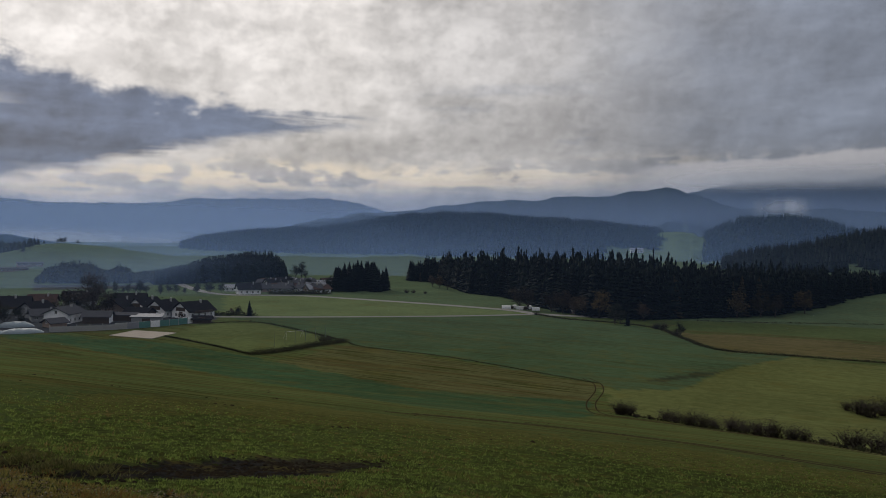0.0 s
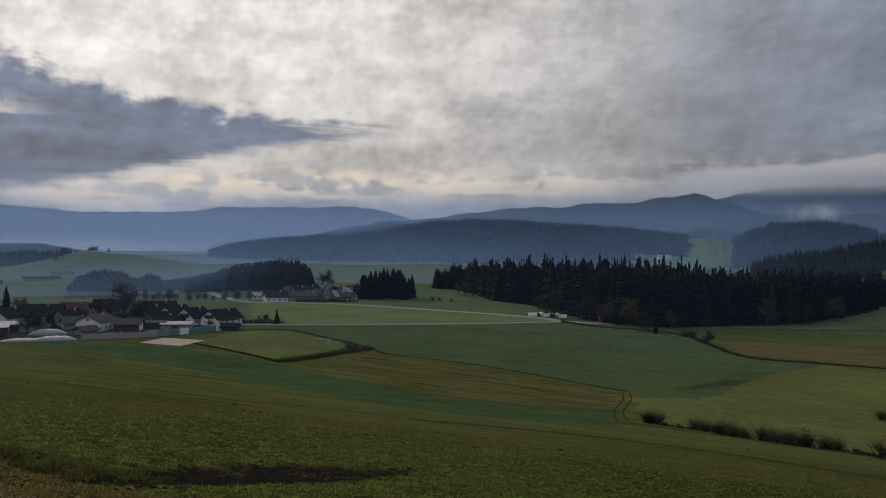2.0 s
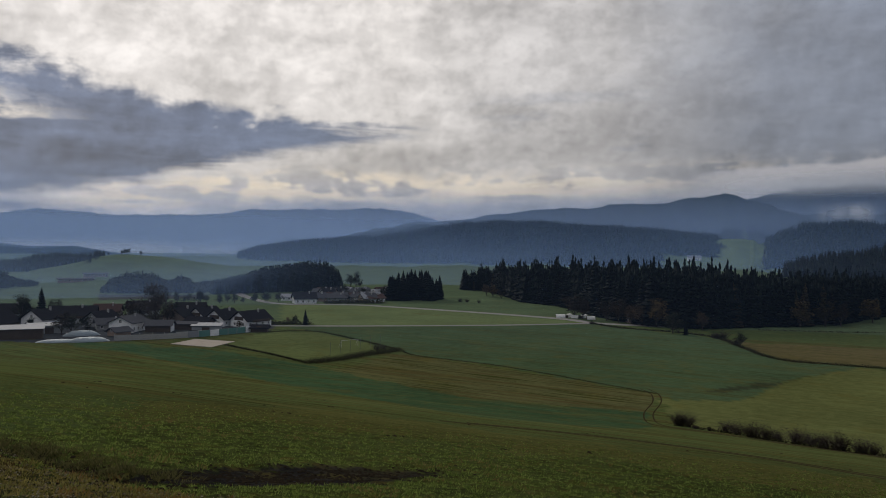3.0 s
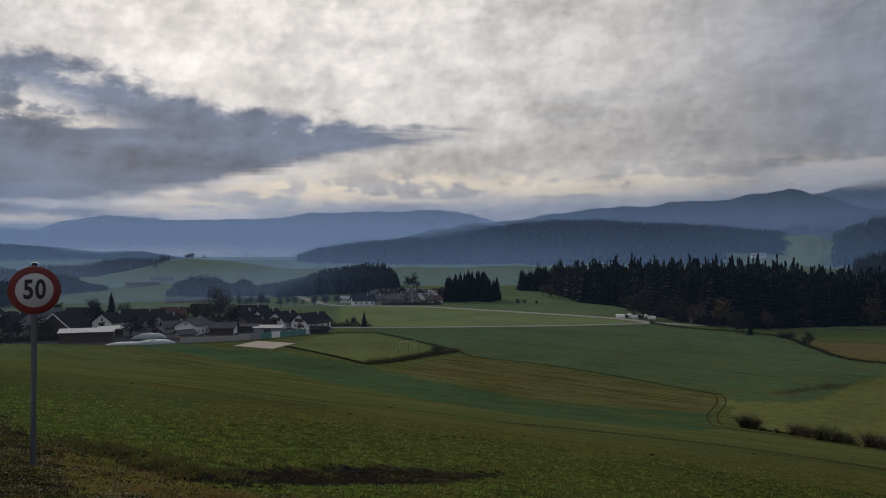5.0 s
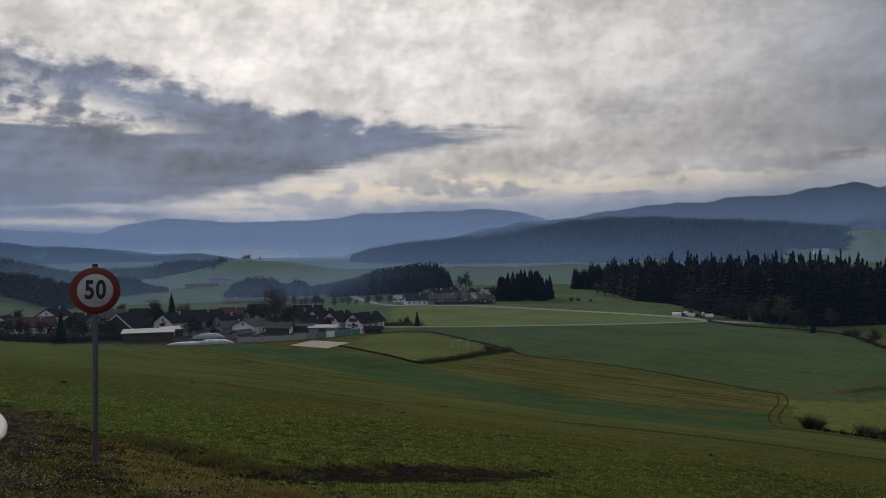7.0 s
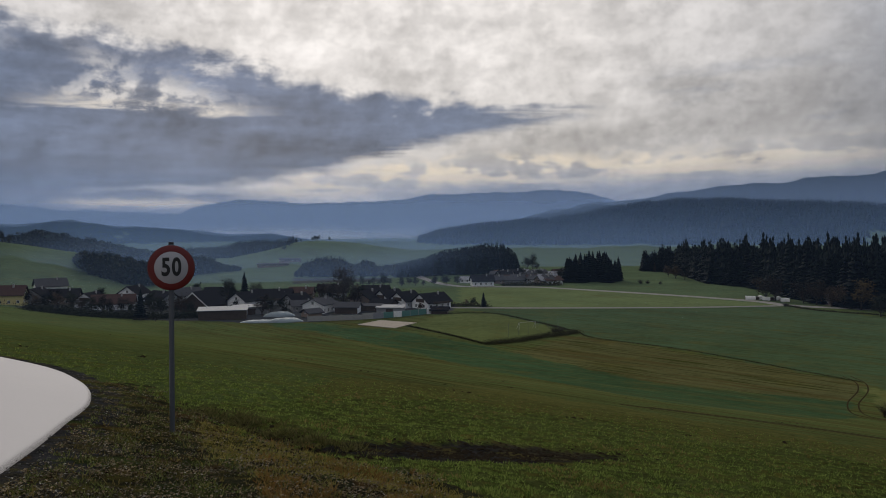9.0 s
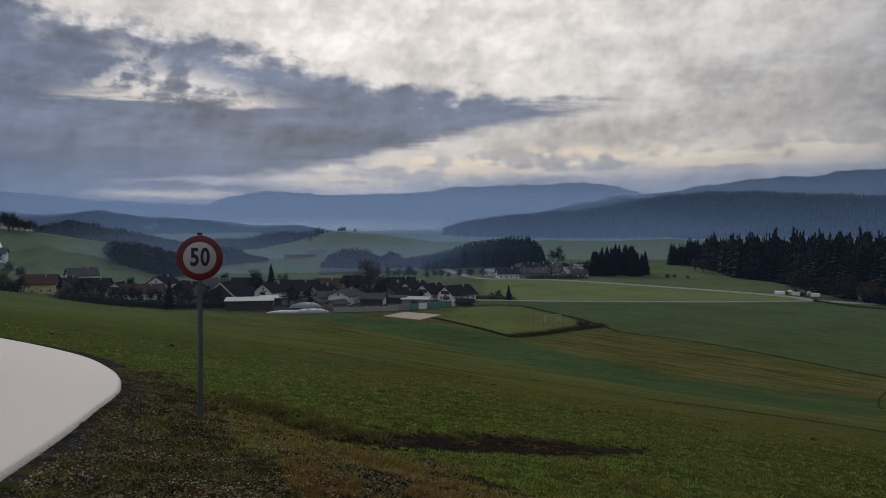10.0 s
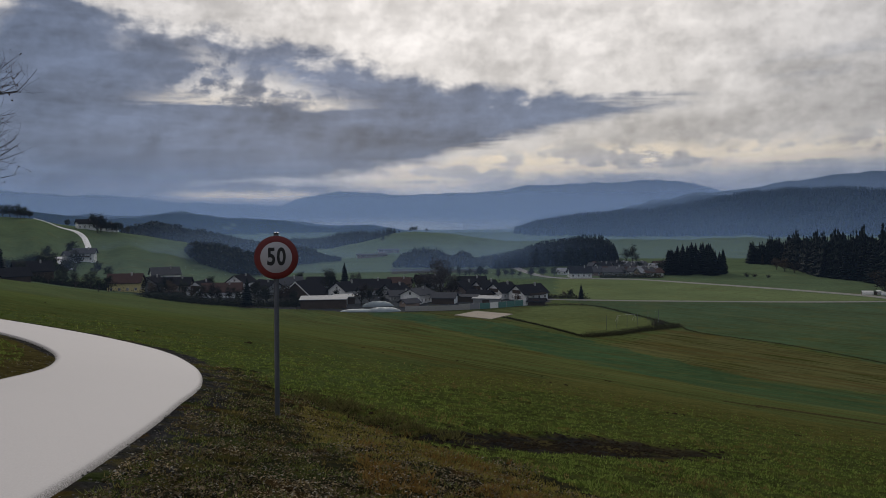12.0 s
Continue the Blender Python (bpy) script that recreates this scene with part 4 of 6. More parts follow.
# woods further off


def skyline(tops, b):
    """Angle of a wood's crown line over a bearing."""
    return float(np.interp(b, [p[0] for p in tops], [p[1] for p in tops]))


def wood_under(tops, count, near, far, tallest, low=0.72):
    """Places of trees whose crowns reach up to a crown line, taller where the ground lies lower."""
    spots = []
    for _ in range(count):
        b = rng_wood.uniform(tops[0][0], tops[-1][0])
        r = rng_wood.uniform(skyline(near, b), skyline(near, b) + far)
        x, y = plan(b, r)
        h = 1.6 + r * math.tan(math.radians(skyline(tops, b))) - ground(x, y)
        if h > 3:
            spots.append((x, y, 0.2, min(h, tallest) * rng_wood.uniform(low, 1.03)))
    return spots


HUMP = ((-20.4, -2.45), (-18.2, -2.0), (-16.6, -1.42), (-14.9, -1.2), (-13.2, -0.92), (-12.4, -1.0), (-11.5, -1.6), (-11.2, -2.3))
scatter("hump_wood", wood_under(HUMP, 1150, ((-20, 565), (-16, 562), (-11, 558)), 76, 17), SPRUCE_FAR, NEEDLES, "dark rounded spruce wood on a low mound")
MIXED = ((-27.6, -3.0), (-26.6, -2.2), (-25.8, -1.95), (-24.2, -2.0), (-23.3, -2.5), (-22.3, -2.1), (-21.6, -2.6), (-20.4, -2.45), (-18.6, -2.6))
places = wood_under(MIXED, 950, ((-27.5, 590), (-19, 575)), 90, 15, 0.5)
rng_wood.shuffle(places)
scatter("mixed_wood_conifers", [(x, y, sink, 1.15 * h) for x, y, sink, h in places[::3]], SPRUCE_FAR, NEEDLES, "dark conifers of a mixed wood in haze")
scatter("mixed_wood_broadleaf", places[1::3] + places[2::3], ROUND_FAR, DULL_LEAVES, "dull brown leafless trees of a mixed wood")
SLOPE = ((-42.3, -1.9), (-41.6, -1.2), (-39.3, -1.15), (-37.8, -1.8), (-36.4, -2.0), (-35.2, -1.75), (-33.8, -1.6), (-32.6, -2.2), (-31.2, -2.5))
SLOPE_FOOT = ((-42.3, 600), (-41.9, 591), (-41.2, 545), (-39.3, 518), (-37.8, 508), (-36, 580), (-34.2, 655), (-31.2, 690))
scatter("slope_wood", wood_under(SLOPE, 1100, SLOPE_FOOT, 60, 15, 0.6), ROUND_FAR + SPRUCE_FAR[:2], DARK_LEAVES, "dark mixed wood below the green hill")
RIDGE = ((-46.4, -0.6), (-45.5, 0.0), (-44.9, 0.4), (-43.4, 0.32), (-41.5, -0.15), (-39.3, -0.65), (-38.1, -1.1), (-36, -1.4), (-33.5, -1.5))
scatter("ridge_wood", wood_under(RIDGE, 1100, ((-46, 800), (-33, 830)), 150, 16, 0.6), ROUND_FAR + SPRUCE_FAR[:3], DARK_LEAVES, "dark wood along the crest of the green hill")
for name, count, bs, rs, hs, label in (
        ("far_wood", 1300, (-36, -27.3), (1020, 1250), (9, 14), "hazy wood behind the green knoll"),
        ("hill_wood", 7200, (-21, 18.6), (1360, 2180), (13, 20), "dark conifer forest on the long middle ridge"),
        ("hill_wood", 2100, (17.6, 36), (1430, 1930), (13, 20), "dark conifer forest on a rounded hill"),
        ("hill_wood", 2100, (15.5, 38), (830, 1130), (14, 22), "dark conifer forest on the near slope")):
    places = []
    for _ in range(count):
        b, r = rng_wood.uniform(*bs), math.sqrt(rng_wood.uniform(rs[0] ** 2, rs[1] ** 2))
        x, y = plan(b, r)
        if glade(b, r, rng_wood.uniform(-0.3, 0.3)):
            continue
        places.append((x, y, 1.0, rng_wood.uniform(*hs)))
    scatter(name, places, CONE_FAR, NEEDLES if rs[1] < 1200 else HAZY_NEEDLES, label, lowest=-27 if name == "hill_wood" else None)


def broadleaf_kit(seed, leaves, mat, h=10.0, depth=3, label="", name="broadleaf_tree", size=0.36, bare=False):
    """A trunk with forking limbs and leaf clumps at the twig ends."""
    rng = random.Random(seed)
    verts, faces, tips = [], [], []
    tube(verts, faces, Vector((0, 0, -0.4)), Vector((0.05, 0, h * 0.22)), h * 0.026, h * 0.02, 7)
    top = Vector((0.05, 0, h * 0.22))
    for k in range(5):
        a = 2 * math.pi * k / 5 + rng.uniform(-0.4, 0.4)
        way = Vector((math.cos(a) * 0.75, math.sin(a) * 0.75, rng.uniform(0.6, 1.2))).normalized()
        grow(rng, verts, faces, tips, top, way, h * rng.uniform(0.28, 0.36), h * 0.012, depth - 1, 0.4, 0.2, (2, 3), 5)
    grow(rng, verts, faces, tips, top, Vector((0, 0, 1)), h * 0.42, h * 0.016, depth, 0.25, 0.35, (2, 3), 6)
    wood_part = mesh_of("limbs", verts, faces, BARK if not bare else TWIG, True)
    lv, lf = [], []
    for _ in range(leaves):
        p, way = rng.choice(tips)
        p = p + Vector((rng.gauss(0, 1), rng.gauss(0, 1), rng.gauss(0, 1))) * h * (0.028 if bare else 0.05)
        u = Vector((rng.gauss(0, 1), rng.gauss(0, 1), rng.gauss(0, 1))).normalized()
        w = u.orthogonal().normalized()
        s = size * rng.uniform(0.5, 1.3)
        base = len(lv)
        lv += [p + u * s, p + w * s * 0.6, p - u * s * 0.8, p - w * s * 0.6]
        lf.append((base, base + 1, base + 2, base + 3))
    crown = mesh_of("crown", lv, lf, mat) if leaves else None
    return name, label, h, wood_part, crown


def stand(kit, x, y, h, turn, group="", label="", sink=0.1):
    name, base_label, kh, limbs, crown = kit
    f, wide = h / kh, 1.6 if kit[0] == "bush" else 1.15
    m = pose(x, y, ground(x, y) - sink - (0 if kit[0] == "bush" else 0.08 * h), 0, 0, turn) @ Matrix.Diagonal((f * wide, f * wide, f, 1))
    tree = thing(name, m, label or base_label, "bush" if "bush" in name else "tree", group)
    part("trunk", limbs, BARK, tree)
    if crown:
        part("crown", crown, DULL_LEAVES, tree)
    return tree


def bush_kit(seed, h=3.2, stems=30, leaves=0, mat=DULL_LEAVES, label=""):
    """A leafless shrub: many thin stems from one foot, forking upwards."""
    rng = random.Random(seed)
    verts, faces, tips = [], [], []
    for _ in range(stems):
        a, lean = rng.uniform(0, 6.28), rng.uniform(0.05, 0.75)
        p = Vector((rng.uniform(-0.45, 0.45), rng.uniform(-0.45, 0.45), -0.15))
        way = Vector((math.cos(a) * lean, math.sin(a) * lean, 1)).normalized()
        grow(rng, verts, faces, tips, p, way, h * rng.uniform(0.4, 0.62), 0.035, 2, 0.3, 0.3, (1, 2), 3)
    lv, lf = [], []
    for _ in range(leaves):
        p, way = rng.choice(tips)
        p = p * rng.uniform(0.45, 1.0) + Vector((rng.gauss(0, 1), rng.gauss(0, 1), rng.gauss(0, 1))) * 0.2
        p.z = max(p.z, 0.1)
        u = Vector((rng.gauss(0, 1), rng.gauss(0, 1), rng.gauss(0, 1))).normalized()
        w = u.orthogonal().normalized()
        s = rng.uniform(0.04, 0.10)
        base = len(lv)
        lv += [p + u * s, p + w * s * 0.7, p - u * s, p - w * s * 0.7]
        lf.append((base, base + 1, base + 2, base + 3))
    crown = mesh_of("crown", lv, lf, mat) if leaves else None
    return "bush", label, h, mesh_of("stems", verts, faces, TWIG), crown


ROUND_TREES = [broadleaf_kit(s, 1700, DARK_LEAVES, depth=2, size=0.23, label="small dark garden tree with few late leaves") for s in (1, 2, 3)]
GOLD_TREES = [broadleaf_kit(s, 900, GOLD, depth=2, label="golden autumn tree at the edge of the wood") for s in (4, 5)]
RUSSET_TREES = [broadleaf_kit(s, 1000, RUSSET, depth=2, size=0.3, label="brown autumn tree beside the wood") for s in (6, 7)]
BARE_TREES = [broadleaf_kit(s, 900, TWIG, depth=4, bare=True, size=0.24, label="tall bare tree without leaves") for s in (8, 9)]
BUSHES = [bush_kit(s, leaves=420, mat=TWIG, label="leafless dark bush in a field hedge") for s in (1, 2, 3, 4)]
DENSE_BUSHES = [bush_kit(s, leaves=300, label="dense dark bush") for s in (5, 6, 7)]

# hedge below the slope
group = "bushes of the hedge below the slope"
rng_hedge = random.Random(21)
HEDGE = [(13.1, 146), (14.6, 142), (16.2, 139.5), (17.4, 137), (18.8, 133), (20.7, 129), (23, 124), (25.4, 120), (27.2, 112), (29.8, 97), (33, 88), (38, 80)]
b = 13.0
while b < 37:
    gap = 14.0 < b < 15.4 or 17.9 < b < 18.5 or 25.9 < b < 27.6
    r = float(np.interp(b, [p[0] for p in HEDGE], [p[1] for p in HEDGE])) + rng_hedge.uniform(-1.2, 1.2)
    x, y = plan(b, r)
    h = rng_hedge.uniform(0.8, 1.4) if gap else rng_hedge.uniform(2.1, 3.5)
    stand(rng_hedge.choice(BUSHES), x, y, h, rng_hedge.uniform(0, 360), group)
    b += math.degrees(2.1 / r) * rng_hedge.uniform(0.5, 1.3)
for b, r, h in ((28.2, 181, 4.2), (28.9, 179, 4.8), (29.6, 182, 4.4), (30.4, 186, 5), (27.6, 184, 2.5), (31.5, 180, 4)):
    stand(rng_hedge.choice(DENSE_BUSHES), *plan(b, r), h, b * 40, "bushes in the yellowed meadow", "dark bush in the yellowed meadow")

# lone trees and bushes on the valley floor
for kit, b, r, h in ((ROUND_TREES[0], 12.5, 343, 10), (ROUND_TREES[1], 12.9, 345, 6), (DENSE_BUSHES[0], 15.4, 331, 3.6), (DENSE_BUSHES[1], 15.9, 330, 4.2),
                     (ROUND_TREES[2], 17.0, 307, 6), (DENSE_BUSHES[2], 16.7, 312, 3), (DENSE_BUSHES[0], 6.9, 373, 2.4), (DENSE_BUSHES[1], -8.6, 263, 3.4),
                     (DENSE_BUSHES[2], -8.1, 266, 2.2), (DENSE_BUSHES[0], -2.6, 505, 3.5), (DENSE_BUSHES[1], -2.1, 506, 3.0), (DENSE_BUSHES[2], -1.2, 500, 2.5)):
    stand(kit, *plan(b, r), h, r * 3, "", "small dark tree or bush standing on the valley meadow")
plant(SPRUCES, *plan(13.4, 339), 6, 20, label="young spruce beside a field ditch")
group = "autumn trees at the edge of the wood"
for kit, b, r, h in ((GOLD_TREES[0], -0.2, 560, 9), (RUSSET_TREES[0], -0.7, 575, 9), (RUSSET_TREES[1], 0.4, 545, 8), (GOLD_TREES[1], 11.4, 372, 14), (GOLD_TREES[0], 20.7, 391, 13),
                     (RUSSET_TREES[0], 23.1, 399, 12), (GOLD_TREES[1], 24.9, 415, 12), (RUSSET_TREES[1], 8.0, 395, 11), (RUSSET_TREES[0], 8.8, 388, 12), (RUSSET_TREES[1], 9.7, 379, 10),
                     (RUSSET_TREES[1], 10.4, 376, 11), (GOLD_TREES[0], 22.2, 397, 13), (RUSSET_TREES[0], 6.3, 402, 12), (RUSSET_TREES[1], 5.7, 405, 13), (RUSSET_TREES[0], 14.5, 366, 9)):
    stand(kit, *plan(b, r - 3), h, r * 5, group)

# ---------------------------------------------------------------- houses


def gable_box(l, w, wall, rise):
    """Walls with gables; the ridge runs along x."""
    bm = bmesh.new()
    x, y = l / 2, w / 2
    v = [bm.verts.new(p) for p in ((-x, -y, -1.5), (x, -y, -1.5), (x, y, -1.5), (-x, y, -1.5), (-x, -y, wall), (x, -y, wall), (x, y, wall), (-x, y, wall),
                                   (-x, 0, wall + rise), (x, 0, wall + rise))]
    for f in ((0, 1, 5, 4), (2, 3, 7, 6), (1, 2, 6, 9, 5), (3, 0, 4, 8, 7), (4, 5, 9, 8), (6, 7, 8, 9), (3, 2, 1, 0)):
        bm.faces.new([v[i] for i in f])
    return bm


def gable_roof(l, w, wall, rise, over=0.8, thick=0.28):
    bm = bmesh.new()
    x, run = l / 2 + over, w / 2 + over
    drop = rise * over / (w / 2)
    for s in (-1, 1):
        low, high = Vector((0, s * run, wall - drop + 0.06)), Vector((0, 0, wall + rise + 0.06))
        up = Vector((0, 0, thick))
        v = [bm.verts.new(p) for p in (low + Vector((-x, 0, 0)), low + Vector((x, 0, 0)), high + Vector((x, 0, 0)), high + Vector((-x, 0, 0)),
                                       low + up + Vector((-x, 0, 0)), low + up + Vector((x, 0, 0)), high + up + Vector((x, 0, 0)), high + up + Vector((-x, 0, 0)))]
        for f in ((0, 1, 2, 3), (4, 5, 6, 7), (0, 1, 5, 4), (1, 2, 6, 5), (3, 0, 4, 7), (2, 3, 7, 6)):
            bm.faces.new([v[i] for i in f])
    bmesh.ops.recalc_face_normals(bm, faces=bm.faces)
    return bm


FRAME_MESH, PANE_MESH = {}, {}


def window(parent, x, y, z, facing, wide=1.1, high=1.3):
    """A framed window set on a wall; facing is the turn of its outer side."""
    key = (wide, high)
    if key not in FRAME_MESH:
        bm = bmesh.new()
        t = 0.12
        slab(bm, -wide / 2, wide / 2, -0.06, 0.05, -high / 2, -high / 2 + t)
        slab(bm, -wide / 2, wide / 2, -0.06, 0.05, high / 2 - t, high / 2)
        for sx in (-1, 0, 1):
            slab(bm, sx * (wide / 2 - t / 2) - t / 2, sx * (wide / 2 - t / 2) + t / 2, -0.06, 0.05, -high / 2 + t, high / 2 - t)
        me = bpy.data.meshes.new("window")
        bm.to_mesh(me), bm.free()
        me.materials.append(FRAME)
        FRAME_MESH[key] = me
        bm = block(-wide / 2 + 0.05, wide / 2 - 0.05, -0.02, 0.04, -high / 2 + 0.05, high / 2 - 0.05)
        me = bpy.data.meshes.new("pane")
        bm.to_mesh(me), bm.free()
        me.materials.append(GLASS)
        PANE_MESH[key] = me
    w = part("window", FRAME_MESH[key], FRAME, parent)
    w.matrix_basis = pose(x, y, z, 0, 0, facing)
    part("pane", PANE_MESH[key], GLASS, w)


def house(bearing, rng, turn, l, w, wall, rise, walls, roof, label, name="house", category="house", group="", rows=1, chimney=True, doors=0, balcony=False, windows=True, upper=None):
    """A house on the slope: walls with gables, tiled roof, chimney, windows, door."""
    x, y = plan(bearing, rng)
    wall, rise = wall * 0.76, rise * 0.74
    h = thing(name, pose(x, y, ground(x, y) - 0.1, 0, 0, -bearing + turn), label, category, group)
    part("wall", gable_box(l, w, wall, rise), walls, h)
    part("roof", gable_roof(l, w, wall, rise), roof, h)
    if chimney:
        part("chimney", block(l * 0.18, l * 0.18 + 0.7, -1.5, -0.8, wall + rise * 0.5, wall + rise + 0.9, 0.05), CONCRETE, h)
    if upper:
        part("gable_cladding", block(-l / 2 - 0.06, -l / 2 - 0.005, -w * 0.26, w * 0.26, wall - 0.1, wall + rise * 0.42), upper, h)
    if windows:
        for row in range(rows):
            z = 1.4 + 2.3 * row
            if z + 0.75 > wall:
                break
            n = max(2, int(l / 3.2))
            for i in range(n):
                window(h, -l / 2 + l * (i + 0.5) / n, -w / 2 - 0.03, z, 0)
            for s in (-1, 1):
                for v in (-0.25, 0.25):
                    window(h, s * (l / 2 + 0.03), v * w, z, 90 * s)
        for s in (-1, 1):
            if not (upper and s < 0):
                window(h, s * (l / 2 + 0.03), 0, wall + rise * 0.3, 90 * s)
    for i in range(doors):
        dx = -l / 2 + l * (i + 0.5) / doors
        part("door", block(dx - 1.2, dx + 1.2, -w / 2 - 0.08, -w / 2 - 0.02, 0, 2.5), TIMBER, h)
    if balcony:
        bm = block(-l * 0.35, l * 0.35, -w / 2 - 1.3, -w / 2 - 0.02, 2.3, 2.42)
        slab(bm, -l * 0.35, l * 0.35, -w / 2 - 1.3, -w / 2 - 1.22, 2.42, 3.3)
        part("balcony", bm, TIMBER, h)
    return h


def village_house(bearing, rng, turn, l, w, wall, rise, walls, roof, label, **extra):
    return house(bearing, rng, turn, l, w, wall, rise, walls, roof, label, group="houses of the near village", **extra)


village_house(-45.9, 394, -14, 14.5, 9.5, 6.0, 4.8, YELLOW_WALL, RED_ROOF, "pale yellow house with a red-brown tiled roof")
village_house(-44.2, 404, 68, 13, 10, 4.5, 4.6, GREY_WALL, DARK_ROOF, "grey house with a dark tiled roof")
village_house(-42.6, 402, -10, 13, 10, 4.5, 4.4, PINK_WALL, DARK_ROOF, "brownish house with a dark tiled roof")
village_house(-43.4, 446, 10, 14, 10, 4.6, 4.6, WHITE_WALL, GREY_ROOF, "white house with a grey roof among trees")
village_house(-41.0, 388, 66, 13, 9, 4.6, 4.2, WHITE_WALL, DARK_ROOF, "white gabled house with a dark roof", rows=2, upper=TIMBER)
village_house(-39.6, 374, -6, 17, 10, 4.0, 4.6, WHITE_WALL, RED_ROOF, "white house under a broad brown-red roof")
village_house(-38.3, 420, 60, 13, 10, 4.8, 4.6, WHITE_WALL, DARK_ROOF, "white house with a steep dark roof")
village_house(-36.5, 386, -58, 14, 10, 4.4, 4.6, GREY_WALL, DARK_ROOF, "grey house half hidden by garden trees")
village_house(-35.0, 405, 12, 13, 9, 4.6, 4.4, WHITE_WALL, GREY_ROOF, "white house behind the barn")
village_house(-30.9, 362, 50, 13, 10, 4.8, 4.6, WHITE_WALL, DARK_ROOF, "white house with a dark roof by a garden tree", rows=2)
village_house(-29.1, 374, -8, 18, 11, 4.4, 5.0, WHITE_WALL, DARK_ROOF, "long white house under a large dark roof", balcony=True)
village_house(-27.4, 356, 52, 12, 9, 3.8, 4.4, GREY_WALL, DARK_ROOF, "grey house with a dark roof")
village_house(-27.0, 392, -12, 11, 9, 4.4, 4.0, PINK_WALL, RED_ROOF, "brownish house with a red roof")
village_house(-25.7, 334, 62, 13, 9.5, 4.9, 3.0, WHITE_WALL, GREY_ROOF, "white modern house with a flat-pitched grey roof", rows=2)
village_house(-26.9, 342, 8, 10, 8, 3.2, 2.6, GREY_WALL, GREY_ROOF, "low grey annex with a grey roof")
village_house(-23.7, 329, -12, 9.5, 7.5, 3.6, 2.2, WHITE_WALL, GREY_ROOF, "pale garage building with dark doors", doors=4, windows=False, chimney=False)
village_house(-26.3, 319, 35, 6.5, 5, 2.3, 1.7, PINK_WALL, GREY_ROOF, "small pinkish garden house", chimney=False)
village_house(-22.3, 360, 58, 13, 10, 4.6, 4.4, PINK_WALL, DARK_ROOF, "brown house with a dark roof")
village_house(-21.7, 386, -8, 13, 10, 4.6, 4.6, WHITE_WALL, DARK_ROOF, "white house with a dark roof behind others")
village_house(-21.1, 344, -30, 10, 8, 2.8, 2.6, TIMBER, DARK_ROOF, "low dark timber outbuilding", windows=False, chimney=False)
village_house(-20.7, 362, 48, 12, 9, 4.4, 4.6, WHITE_WALL, DARK_ROOF, "white gabled house with a steep dark roof", rows=2, upper=TIMBER)
village_house(-19.5, 350, 52, 12, 9.5, 4.2, 4.8, WHITE_WALL, DARK_ROOF, "white gabled house with dark wooden balcony front", rows=2, upper=TIMBER)
village_house(-17.6, 345, 44, 14, 10, 4.0, 4.6, WHITE_WALL, DARK_ROOF, "white house at the village end with a dark roof", balcony=True, upper=TIMBER)
village_house(-17.0, 322, -6, 6.5, 4.5, 2.3, 1.3, TIMBER, DARK_ROOF, "small dark timber shed by the wall", windows=False, chimney=False, doors=1)
village_house(-24.8, 402, 5, 14, 10, 4.4, 4.6, GREY_WALL, DARK_ROOF, "grey house with a dark roof further back")
village_house(-32.7, 398, -15, 13, 10, 4.6, 4.6, GREY_WALL, DARK_ROOF, "grey house under trees")


def barn(bearing, rng, turn):
    """A broad timber barn with a half-hipped roof and pale barge boards."""
    x, y = plan(bearing, rng)
    h = thing("barn", pose(x, y, ground(x, y) - 0.1, 0, 0, -bearing + turn), "large dark timber barn with pale gable boards", "barn")
    part("wall", gable_box(17, 13, 2.9, 5.6), TIMBER, h)
    part("roof", gable_roof(17, 13, 2.9, 5.6, 1.0), DARK_ROOF, h)
    for s in (-1, 1):
        bm = bmesh.new()
        run, rise = 7.5, 7.5 * 5.6 / 6.5
        slab(bm, -0.12, 0.12, 0, math.hypot(run, rise), -0.3, 0.15, 0.0, Matrix.Translation((9.55 * -1, 0, 2.9 + 5.6)) @ Matrix.Rotation(-math.atan2(rise, run), 4, "X") @ Matrix.Diagonal((1, 1, 1, 1))
             if s > 0 else Matrix.Translation((9.55 * -1, 0, 2.9 + 5.6)) @ Matrix.Rotation(math.pi, 4, "Z") @ Matrix.Rotation(-math.atan2(rise, run), 4, "X"))
        part("barge_board", bm, FRAME, h, "pale gable board")
    part("door", block(-2.2, 2.2, -6.62, -6.52, 0, 2.7), TIMBER, h)


barn(-33.8, 357, 62)


def shed(bearing, rng, turn, l, w, hgt, label, roof=PALE_ROOF, walls=TIMBER):
    x, y = plan(bearing, rng)
    h = thing("shed", pose(x, y, ground(x, y) - 0.1, 0, 0, -bearing + turn), label, "shed")
    part("wall", block(-l / 2, l / 2, -w / 2, w / 2, -1.2, hgt), walls, h)
    bm = block(-l / 2 - 0.6, l / 2 + 0.6, -w / 2 - 0.6, w / 2 + 0.6, hgt + 0.02, hgt + 0.24, 0.03)
    for v in bm.verts:
        v.co.z += 0.09 * (v.co.y + w / 2)
    part("roof", bm, roof, h, "pale sheet metal roof")
    part("door", block(-1.5, 1.5, -w / 2 - 0.08, -w / 2 - 0.01, 0, hgt - 0.5), TIMBER, h)


shed(-32.5, 320, -4, 18, 8, 3.6, "long timber shed with a pale sheet roof")
shed(-30.6, 335, 8, 13, 6, 3.0, "low pale-roofed shed beside gardens", walls=GREY_WALL)
shed(-20.6, 331, -10, 11, 6, 1.9, "low grey shed with a pale roof", walls=GREY_WALL)
shed(-22.3, 336, -14, 12, 5, 2.2, "low dark shed behind the wall", roof=GREY_ROOF)

